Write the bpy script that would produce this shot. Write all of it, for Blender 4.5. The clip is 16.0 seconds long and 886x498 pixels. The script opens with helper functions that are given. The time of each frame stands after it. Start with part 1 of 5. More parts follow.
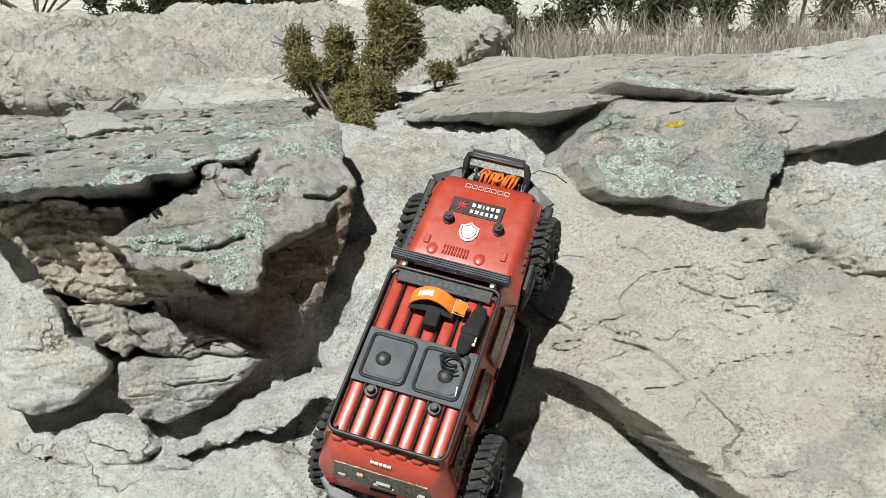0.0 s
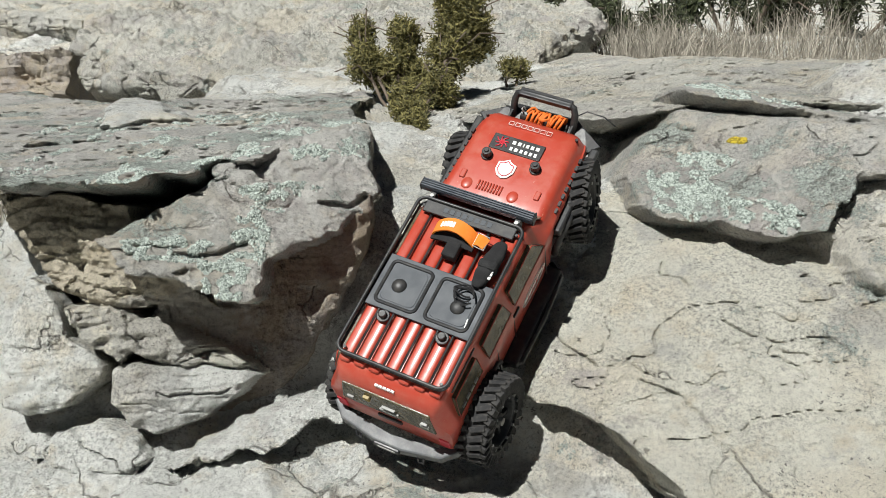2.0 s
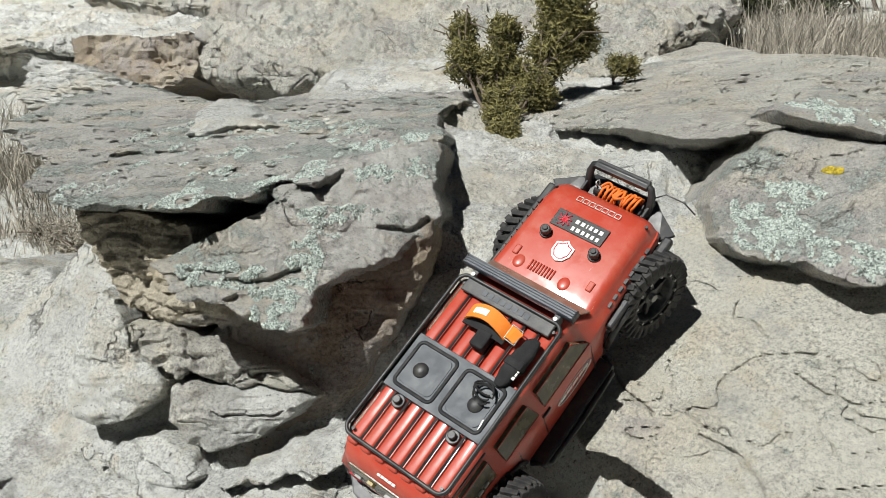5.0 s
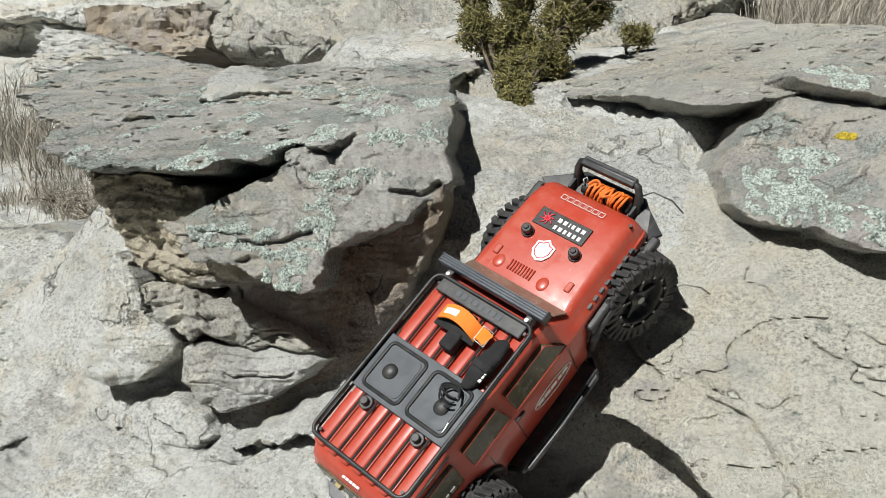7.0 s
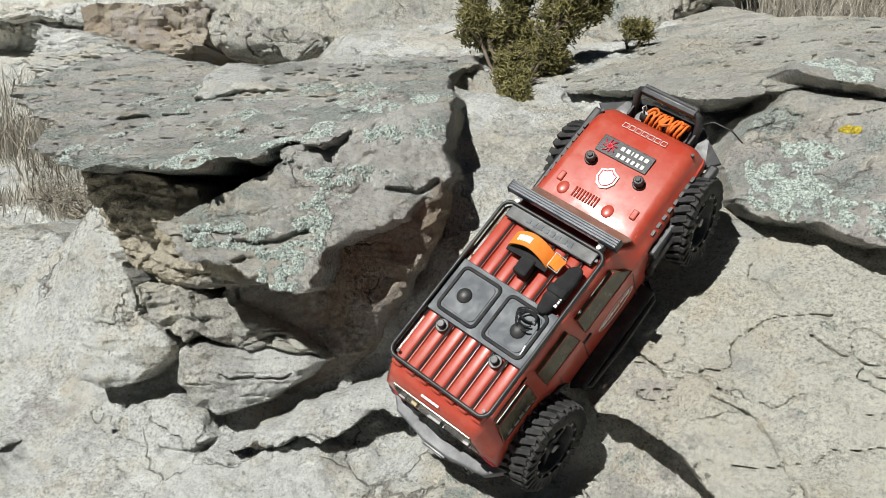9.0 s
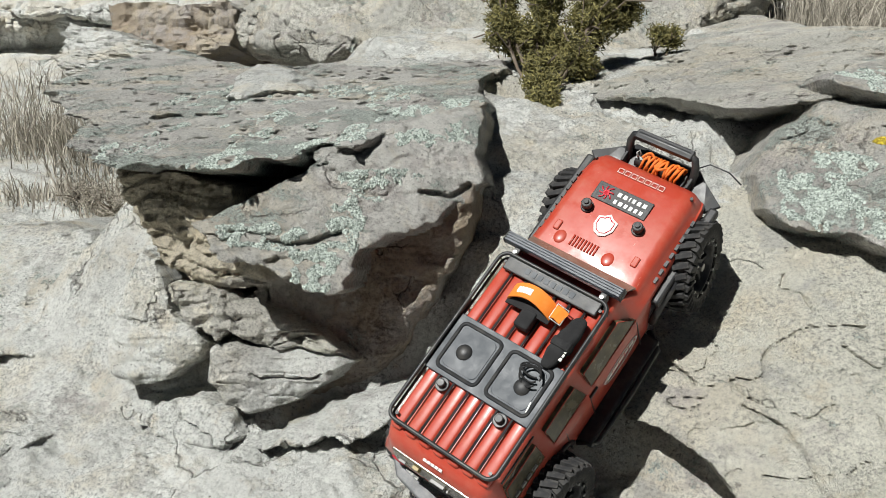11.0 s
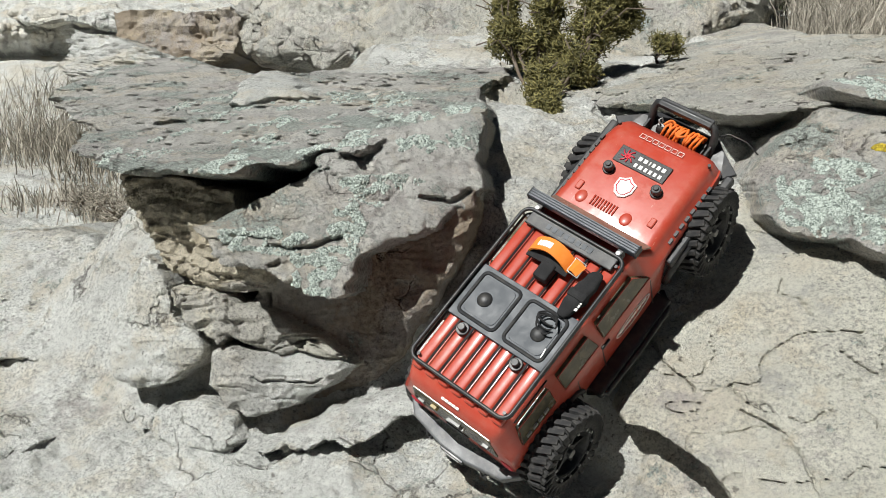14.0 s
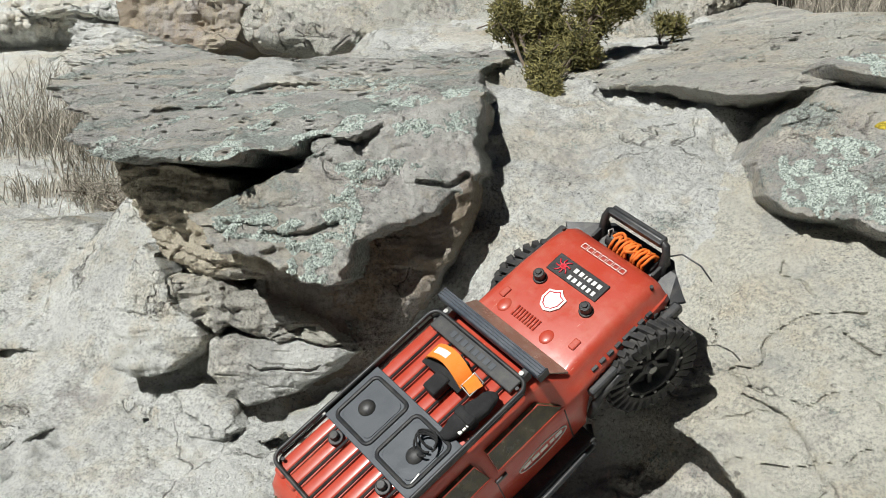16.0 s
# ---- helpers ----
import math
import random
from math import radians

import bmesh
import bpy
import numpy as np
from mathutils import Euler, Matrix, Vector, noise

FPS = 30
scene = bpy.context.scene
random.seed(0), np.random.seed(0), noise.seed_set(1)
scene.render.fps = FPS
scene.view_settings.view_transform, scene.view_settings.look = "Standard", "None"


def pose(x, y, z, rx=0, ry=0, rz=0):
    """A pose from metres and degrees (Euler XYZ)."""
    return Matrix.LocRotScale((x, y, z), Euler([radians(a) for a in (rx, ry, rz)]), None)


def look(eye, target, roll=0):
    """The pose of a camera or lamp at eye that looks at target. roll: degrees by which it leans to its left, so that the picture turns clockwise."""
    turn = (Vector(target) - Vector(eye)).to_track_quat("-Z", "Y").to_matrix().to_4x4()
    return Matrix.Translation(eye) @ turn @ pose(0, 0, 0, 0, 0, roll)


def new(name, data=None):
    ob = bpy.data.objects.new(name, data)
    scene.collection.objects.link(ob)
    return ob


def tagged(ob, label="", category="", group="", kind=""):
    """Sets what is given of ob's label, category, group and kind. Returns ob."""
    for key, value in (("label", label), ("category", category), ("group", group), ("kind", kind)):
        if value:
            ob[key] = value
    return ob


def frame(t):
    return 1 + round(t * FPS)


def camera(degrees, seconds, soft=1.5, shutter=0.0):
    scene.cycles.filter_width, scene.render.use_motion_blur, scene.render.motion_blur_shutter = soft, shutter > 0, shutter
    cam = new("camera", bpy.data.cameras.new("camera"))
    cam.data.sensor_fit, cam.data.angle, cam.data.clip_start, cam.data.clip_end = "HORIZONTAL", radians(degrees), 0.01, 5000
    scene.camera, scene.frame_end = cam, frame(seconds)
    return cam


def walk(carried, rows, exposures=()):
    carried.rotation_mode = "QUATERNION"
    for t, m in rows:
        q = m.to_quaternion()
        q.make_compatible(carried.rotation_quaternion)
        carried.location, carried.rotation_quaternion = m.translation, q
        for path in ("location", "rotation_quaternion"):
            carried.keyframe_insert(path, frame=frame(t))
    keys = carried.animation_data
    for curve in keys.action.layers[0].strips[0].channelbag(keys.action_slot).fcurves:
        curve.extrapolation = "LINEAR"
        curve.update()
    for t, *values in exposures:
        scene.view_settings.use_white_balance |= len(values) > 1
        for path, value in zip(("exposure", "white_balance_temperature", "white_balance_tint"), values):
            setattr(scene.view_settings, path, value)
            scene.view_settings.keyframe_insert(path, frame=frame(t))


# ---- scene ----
cam = camera(49.4, 16.0, soft=0.9)
PATH = [
    (0, 0.0061, 0.0014, 0.7492, 73.17, 0.16, -0.17),
    (0.5, 0.0102, -0.0402, 0.75, 72.4, -0.65, -0.42),
    (1, 0.0189, -0.0212, 0.7645, 72.34, -0.8, 0.46),
    (1.5, 0.0421, 0.0067, 0.7543, 72.2, -0.74, 1.68),
    (2, 0.1404, 0.1295, 0.7565, 72.43, -0.79, 7.36),
    (2.5, 0.2366, 0.2158, 0.8156, 71.67, -0.28, 12.84),
    (3, 0.2357, 0.2372, 0.8388, 71.02, -0.2, 13.83),
    (3.5, 0.2311, 0.2441, 0.834, 70.37, -0.31, 14.5),
    (4, 0.2485, 0.2318, 0.8347, 70.5, 0.05, 15.36),
    (6.5, 0.2493, 0.218, 0.8183, 69.1, 0.03, 17.04),
    (7, 0.2504, 0.2137, 0.8148, 68.84, 0.03, 17.04),
    (7.5, 0.2527, 0.2131, 0.8122, 68.96, 0.14, 17.05),
    (8, 0.2554, 0.2222, 0.8092, 68.85, 0.43, 16.99),
    (8.5, 0.2548, 0.2304, 0.8099, 68.74, 0.73, 16.95),
    (9, 0.2501, 0.2337, 0.8095, 68.65, 0.45, 17.03),
    (9.5, 0.2339, 0.2287, 0.8125, 68.62, 0.25, 17.79),
    (12, 0.2297, 0.2224, 0.8115, 68.95, -0.35, 18.21),
    (12.5, 0.2303, 0.2239, 0.809, 68.98, -0.36, 18.17),
    (13, 0.2282, 0.2221, 0.8117, 69.09, -0.0, 18.34),
    (13.5, 0.225, 0.2143, 0.811, 69.16, -0.06, 18.49),
    (14, 0.2378, 0.2153, 0.8116, 69.3, -0.27, 18.52),
    (14.5, 0.2479, 0.2249, 0.8126, 69.25, -0.23, 18.28),
    (15, 0.2501, 0.2312, 0.8112, 69.16, 0.22, 18.04),
    (15.5, 0.249, 0.2319, 0.808, 68.86, 0.56, 18.13),
    (16, 0.2508, 0.2329, 0.8048, 68.5, 0.57, 18.88),
]
walk(cam, [(t, pose(*row)) for t, *row in PATH])

# ---- world and sun ----
world = bpy.data.worlds.new("sky")
scene.world = world
world.use_nodes = True
SUN_AZ, SUN_EL = 206.0, 56.0      # degrees clockwise from +y, degrees above the horizon
sky = world.node_tree.nodes.new("ShaderNodeTexSky")
sky.sky_type = "NISHITA"
sky.sun_disc = False
sky.sun_elevation, sky.sun_rotation = radians(SUN_EL), radians(SUN_AZ)
world.node_tree.links.new(sky.outputs[0], world.node_tree.nodes["Background"].inputs[0])
world.node_tree.nodes["Background"].inputs[1].default_value = 0.0065
sun_data = bpy.data.lights.new("sun", "SUN")
sun_data.energy, sun_data.angle, sun_data.color = 5.0, radians(0.5), (1.0, 1.0, 0.965)
sun = new("sun", sun_data)
away = Vector((math.sin(radians(SUN_AZ)) * math.cos(radians(SUN_EL)), math.cos(radians(SUN_AZ)) * math.cos(radians(SUN_EL)), math.sin(radians(SUN_EL))))
sun.matrix_world = look(away * 20, (0, 0, 0))
scene.view_settings.exposure = 0.19


# ---- noise on arrays ----
def lattice(ix, iy, iz):
    h = (ix * 374761393 + iy * 668265263 + iz * 2147483647 * 31) & 0xFFFFFFFF
    h = ((h ^ (h >> 13)) * 1274126177) & 0xFFFFFFFF
    h = ((h ^ (h >> 16)) * 2246822519) & 0xFFFFFFFF
    return ((h ^ (h >> 15)) & 0xFFFFFF) / float(0xFFFFFF) * 2 - 1


def value_noise(p):
    """Smooth noise from -1 to 1 at the rows of p."""
    f = np.floor(p)
    i = f.astype(np.int64)
    w = p - f
    w = w * w * w * (w * (w * 6 - 15) + 10)
    out = 0
    for a in (0, 1):
        wx = w[:, 0] if a else 1 - w[:, 0]
        for b in (0, 1):
            wy = w[:, 1] if b else 1 - w[:, 1]
            for c in (0, 1):
                wz = w[:, 2] if c else 1 - w[:, 2]
                out = out + lattice(i[:, 0] + a, i[:, 1] + b, i[:, 2] + c) * wx * wy * wz
    return out


def fbm(p, octaves=4, gain=0.5):
    total, amp, q = 0, 1.0, np.array(p, float)
    for k in range(octaves):
        total = total + amp * value_noise(q + 17.3 * k)
        amp *= gain
        q = q * 2.03
    return total


def flakes(p, steps):
    """Terraces with crisp edges, as thin layers of sandstone break away."""
    n = fbm(p, 4, 0.55) * steps
    f = np.floor(n)
    return (f + smooth(0.72, 1.0, n - f)) / steps


def smooth(a, b, v):
    u = np.clip((v - a) / (b - a), 0, 1)
    return u * u * (3 - 2 * u)


# ---- materials ----
def material(name, rough=0.6, metal=0.0, color=(0.5, 0.5, 0.5)):
    m = bpy.data.materials.new(name)
    m.use_nodes = True
    b = m.node_tree.nodes["Principled BSDF"]
    b.inputs["Roughness"].default_value = rough
    b.inputs["Metallic"].default_value = metal
    b.inputs["Base Color"].default_value = (*color, 1)
    return m, m.node_tree.nodes, m.node_tree.links, b


def noise_node(nodes, links, scale, detail=6, rough=0.6, stretch=None, kind="ShaderNodeTexNoise"):
    co = nodes.new("ShaderNodeTexCoord")
    n = nodes.new(kind)
    n.inputs["Scale"].default_value = scale
    if kind == "ShaderNodeTexNoise":
        n.inputs["Detail"].default_value = detail
        n.inputs["Roughness"].default_value = rough
    if stretch:
        mp = nodes.new("ShaderNodeMapping")
        mp.inputs["Scale"].default_value = stretch
        links.new(co.outputs["Object"], mp.inputs[0])
        links.new(mp.outputs[0], n.inputs["Vector"])
    else:
        links.new(co.outputs["Object"], n.inputs["Vector"])
    return n.outputs[0]


def ramp(nodes, links, src, stops):
    r = nodes.new("ShaderNodeValToRGB")
    while len(r.color_ramp.elements) < len(stops):
        r.color_ramp.elements.new(0.5)
    for e, (pos, col) in zip(r.color_ramp.elements, stops):
        e.position = pos
        e.color = (*col, 1) if isinstance(col, tuple) else (col, col, col, 1)
    links.new(src, r.inputs[0])
    return r.outputs[0]


def mix(nodes, links, fac, a, b, mode="MIX"):
    m = nodes.new("ShaderNodeMix")
    m.data_type, m.blend_type = "RGBA", mode
    for sock, v in ((m.inputs[0], fac), (m.inputs[6], a), (m.inputs[7], b)):
        if hasattr(v, "is_output"):
            links.new(v, sock)
        elif isinstance(v, tuple):
            sock.default_value = (*v, 1)
        else:
            sock.default_value = v
    return m.outputs[2]


def math_node(nodes, links, op, a, b=0.0):
    m = nodes.new("ShaderNodeMath")
    m.operation = op
    for sock, v in zip(m.inputs, (a, b)):
        if hasattr(v, "is_output"):
            links.new(v, sock)
        else:
            sock.default_value = v
    return m.outputs[0]


def bump(nodes, links, b, src, strength, distance, before=None):
    n = nodes.new("ShaderNodeBump")
    n.inputs["Strength"].default_value = strength
    n.inputs["Distance"].default_value = distance
    links.new(src, n.inputs["Height"])
    if before is not None:
        links.new(before, n.inputs["Normal"])
    links.new(n.outputs[0], b.inputs["Normal"])
    return n.outputs[0]


def layered(nodes, links, src, count):
    """Noise broken into crisp steps."""
    x = math_node(nodes, links, "MULTIPLY", src, count)
    mr = nodes.new("ShaderNodeMapRange")
    mr.interpolation_type = "SMOOTHSTEP"
    mr.inputs[1].default_value, mr.inputs[2].default_value = 0.8, 1.0
    links.new(math_node(nodes, links, "FRACT", x), mr.inputs[0])
    return math_node(nodes, links, "DIVIDE", math_node(nodes, links, "ADD", math_node(nodes, links, "FLOOR", x), mr.outputs[0]), count)


def rock_material(name, lichen, rosy, tint=(0.785, 0.795, 0.755)):
    """Pale sandstone. lichen: how much grey-green crust grows on it; rosy: how much brown-pink weathering."""
    m, n, l, b = material(name, 0.9)
    big = noise_node(n, l, 3.2, 5, 0.6)
    mid = noise_node(n, l, 14, 7, 0.65)
    fine = noise_node(n, l, 190, 8, 0.85)
    col = ramp(n, l, big, [(0.32, tuple(c * 0.82 for c in tint)), (0.52, tint), (0.72, tuple(min(1, c * 1.2) for c in tint))])
    warm = ramp(n, l, mid, [(0.54, 0.0), (0.70, 0.5)])
    col = mix(n, l, ramp(n, l, noise_node(n, l, 4.1, 7, 0.65), [(0.49, 0.0), (0.58, 0.5)]), col, (0.68, 0.615, 0.49))
    col = mix(n, l, warm, col, (0.60, 0.49, 0.32))
    pink = ramp(n, l, noise_node(n, l, 6.5, 8, 0.75), [(0.62 - rosy * 0.26, 0.0), (0.72 - rosy * 0.2, 0.85)])
    col = mix(n, l, pink, col, (0.46, 0.425, 0.405))
    dark = ramp(n, l, noise_node(n, l, 30, 9, 0.82), [(0.58, 0.0), (0.68, 0.6)])
    col = mix(n, l, dark, col, (0.25, 0.235, 0.215))
    flat = ramp(n, l, noise_node(n, l, 4.4, 8, 0.7), [(0.55, 0.0), (0.59, 0.62)])
    col = mix(n, l, flat, col, (0.47, 0.465, 0.44))
    # crust of lichen, with ragged cellular edges
    zone = noise_node(n, l, 8.0, 4, 0.55)
    cell = noise_node(n, l, 85, 6, 0.85)
    both = math_node(n, l, "ADD", math_node(n, l, "MULTIPLY", zone, 0.62), math_node(n, l, "MULTIPLY", cell, 0.38))
    edge = 0.625 - 0.125 * lichen
    crust = ramp(n, l, both, [(edge, 0.0), (edge + 0.018, 0.92)])
    tone = ramp(n, l, noise_node(n, l, 230, 6, 0.8), [(0.32, (0.12, 0.14, 0.13)), (0.47, (0.44, 0.49, 0.45)), (0.64, (0.78, 0.84, 0.77))])
    col = mix(n, l, crust, col, tone)
    specks = ramp(n, l, noise_node(n, l, 210, 3, 0.6), [(0.62, 0.0), (0.66, 0.85)])
    col = mix(n, l, math_node(n, l, "MULTIPLY", specks, ramp(n, l, noise_node(n, l, 11, 4, 0.6), [(0.5, 0.0), (0.6, 1.0)])), col, (0.10, 0.095, 0.085))
    yellow = ramp(n, l, noise_node(n, l, 9.3, 6, 0.75), [(0.70, 0.0), (0.74, 0.6)])
    col = mix(n, l, yellow, col, (0.42, 0.36, 0.16))
    # shade of hairline cracks and small pits, painted in as dark colour
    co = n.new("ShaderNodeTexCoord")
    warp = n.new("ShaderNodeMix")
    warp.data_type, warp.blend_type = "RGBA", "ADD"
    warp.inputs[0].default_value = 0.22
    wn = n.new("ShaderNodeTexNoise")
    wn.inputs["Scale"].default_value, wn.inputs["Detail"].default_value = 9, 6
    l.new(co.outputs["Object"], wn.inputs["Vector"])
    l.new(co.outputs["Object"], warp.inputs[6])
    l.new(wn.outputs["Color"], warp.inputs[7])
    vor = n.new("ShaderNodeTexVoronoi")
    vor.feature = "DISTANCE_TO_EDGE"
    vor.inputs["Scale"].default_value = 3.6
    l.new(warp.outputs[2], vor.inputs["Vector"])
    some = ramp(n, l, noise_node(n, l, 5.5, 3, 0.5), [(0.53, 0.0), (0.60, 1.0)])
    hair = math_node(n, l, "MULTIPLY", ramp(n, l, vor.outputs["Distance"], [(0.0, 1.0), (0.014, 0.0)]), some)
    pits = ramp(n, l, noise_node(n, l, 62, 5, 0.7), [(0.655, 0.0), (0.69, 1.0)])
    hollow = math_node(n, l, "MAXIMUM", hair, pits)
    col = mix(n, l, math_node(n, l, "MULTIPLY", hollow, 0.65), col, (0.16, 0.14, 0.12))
    grain = ramp(n, l, fine, [(0.40, 0.42), (0.50, 1.0), (0.61, 1.22)])
    patchy = ramp(n, l, noise_node(n, l, 7.5, 5, 0.6), [(0.40, 0.35), (0.60, 1.0)])
    col = mix(n, l, patchy, col, grain, "MULTIPLY")
    l.new(col, b.inputs["Base Color"])
    zero = bump(n, l, b, layered(n, l, noise_node(n, l, 7, 7, 0.58, (1, 1.5, 1.6)), 9), 1.0, 0.026)
    one = bump(n, l, b, noise_node(n, l, 42, 10, 0.8), 1.0, 0.013, zero)
    two = bump(n, l, b, noise_node(n, l, 240, 7, 0.85), 1.0, 0.004, one)
    two = bump(n, l, b, math_node(n, l, "SUBTRACT", 1.0, hollow), 1.0, 0.010, two)
    bump(n, l, b, math_node(n, l, "MULTIPLY", crust, noise_node(n, l, 140, 4, 0.8)), 1.0, 0.008, two)
    return m


def part(name, bm, mat, parent=None, label=""):
    me = bpy.data.meshes.new(name)
    bm.to_mesh(me)
    bm.free()
    me.materials.append(mat)
    ob = new(name, me)
    if parent is not None:
        ob.parent = parent
    if label:
        ob["label"] = label
    return ob


def mesh_object(name, verts, faces, mat, shade=True):
    me = bpy.data.meshes.new(name)
    me.vertices.add(len(verts))
    me.vertices.foreach_set("co", np.asarray(verts, np.float32).ravel())
    faces = np.asarray(faces, np.int32)
    me.loops.add(faces.size)
    me.loops.foreach_set("vertex_index", faces.ravel())
    me.polygons.add(len(faces))
    me.polygons.foreach_set("loop_start", np.arange(0, faces.size, faces.shape[1], dtype=np.int32))
    me.update(calc_edges=True)
    me.validate()
    if shade:
        me.polygons.foreach_set("use_smooth", np.ones(len(me.polygons), bool))
    me.materials.append(mat)
    return new(name, me)


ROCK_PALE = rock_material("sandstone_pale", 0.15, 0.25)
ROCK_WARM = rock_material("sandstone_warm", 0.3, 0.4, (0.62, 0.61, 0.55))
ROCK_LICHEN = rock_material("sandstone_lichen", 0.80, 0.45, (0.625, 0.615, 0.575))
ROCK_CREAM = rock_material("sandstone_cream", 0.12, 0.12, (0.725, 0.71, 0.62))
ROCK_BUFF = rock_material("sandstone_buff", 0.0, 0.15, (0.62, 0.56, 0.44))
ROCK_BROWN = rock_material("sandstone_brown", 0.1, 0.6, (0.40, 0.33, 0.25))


# ---- the ground, one sheet to the horizon ----
def lane(x, y):
    return np.interp(y, [-300, -2, 0, 0.8, 1.04, 1.15, 1.29, 1.36, 1.43, 1.55, 1.7, 1.9, 2.3, 3.0, 3.7, 5, 8, 16, 60, 400],
                     [-20, -1.4, -0.42, -0.07, 0.005, 0.04, 0.095, 0.145, 0.235, 0.325, 0.395, 0.425, 0.41, 0.41, 0.345, 0.34, 0.36, 0.7, 4, 20])


def gully(x, y):
    return np.interp(y, [-300, -2, 0, 0.8, 1.1, 1.3, 1.7, 2.2, 2.8, 4, 6, 9, 16, 60, 400],
                     [-20, -1.4, -0.42, -0.07, 0.03, 0.075, 0.10, 0.04, -0.05, 0.0, 0.1, 0.2, 0.5, 4, 20])


def ground_height(x, y):
    z = lane(x, y)
    left = smooth(-0.72, -1.0, x)
    z = z * (1 - left) + gully(x, y) * left
    return z - 0.05 * np.exp(-((x - 0.22) ** 2 + (y - 1.80) ** 2) / 0.06 ** 2) - 0.08 * np.exp(-((x + 0.165) ** 2 / 0.06 ** 2 + (y - 1.40) ** 2 / 0.10 ** 2)) - 0.08 * np.exp(-((x + 0.20) ** 2 + (y - 2.06) ** 2) / 0.07 ** 2)


def roughen(p, amount=1.0):
    near = 1 / (1 + np.maximum(0, p[:, 1] - 6) * 0.1)
    return amount * near * (0.009 * fbm(p * 5, 3) + 0.016 * flakes(p * np.array([4.5, 7, 5]) + 3, 3.5) + 0.008 * flakes(p * 16 + 8, 3) + 0.0025 * fbm(p * 60, 3))


def ground():
    def lines(lo, a, b, hi, step, grow):
        mid = list(np.arange(a, b, step))
        out, s = [], step
        v = b
        while v < hi:
            out.append(v)
            s *= grow
            v += s
        pre, s, v = [], step, a - step
        while v > lo:
            pre.append(v)
            s *= grow
            v -= s
        return np.array([lo] + pre[::-1] + mid + out + [hi])
    xs = lines(-300, -0.95, 0.60, 300, 0.0048, 1.05)
    ys = lines(-300, 0.88, 1.90, 400, 0.0048, 1.032)
    X, Y = np.meshgrid(xs, ys)
    x, y = X.ravel(), Y.ravel()
    z = ground_height(x, y)
    p = np.stack([x, y, z], 1)
    p[:, 2] += roughen(p)
    p[:, 2] -= 0.014 * (1 - smooth(0.0, 0.035, np.abs(fbm(p * np.array([3.5, 5, 5]) + 41, 4, 0.5)))) * smooth(-0.1, 0.2, fbm(p * 4 + 11, 2)) * (y < 4)
    nx, ny = len(xs), len(ys)
    i = (np.arange(ny - 1)[:, None] * nx + np.arange(nx - 1)).ravel()
    f = np.stack([i, i + 1, i + nx + 1, i + nx], 1)
    ob = mesh_object("ground", p, f, ROCK_PALE)
    tagged(ob, "pale weathered sandstone slope running up to dry ground", "ground", kind="structure")
    return ob


ground()


def closed_curve(points, count):
    """Points along a closed smooth curve through the corners."""
    pts = np.array(points, float)
    n = len(pts)
    lengths = np.linalg.norm(np.roll(pts, -1, 0) - pts, axis=1)
    at = np.concatenate([[0], np.cumsum(lengths)])
    s = np.linspace(0, at[-1], count, endpoint=False)
    k = np.clip(np.searchsorted(at, s, side="right") - 1, 0, n - 1)
    u = ((s - at[k]) / lengths[k])[:, None]
    p0, p1, p2, p3 = pts[k - 1], pts[k], pts[(k + 1) % n], pts[(k + 2) % n]
    return 0.5 * (2 * p1 + (p2 - p0) * u + (2 * p0 - 5 * p1 + 4 * p2 - p3) * u * u + (3 * p1 - p0 - 3 * p2 + p3) * u ** 3)


def vertex_normals(v, f):
    n = np.zeros_like(v)
    fn = np.cross(v[f[:, 2]] - v[f[:, 0]], v[f[:, 3]] - v[f[:, 1]])
    for k in range(4):
        np.add.at(n, f[:, k], fn)
    return n / (np.linalg.norm(n, axis=1)[:, None] + 1e-12)


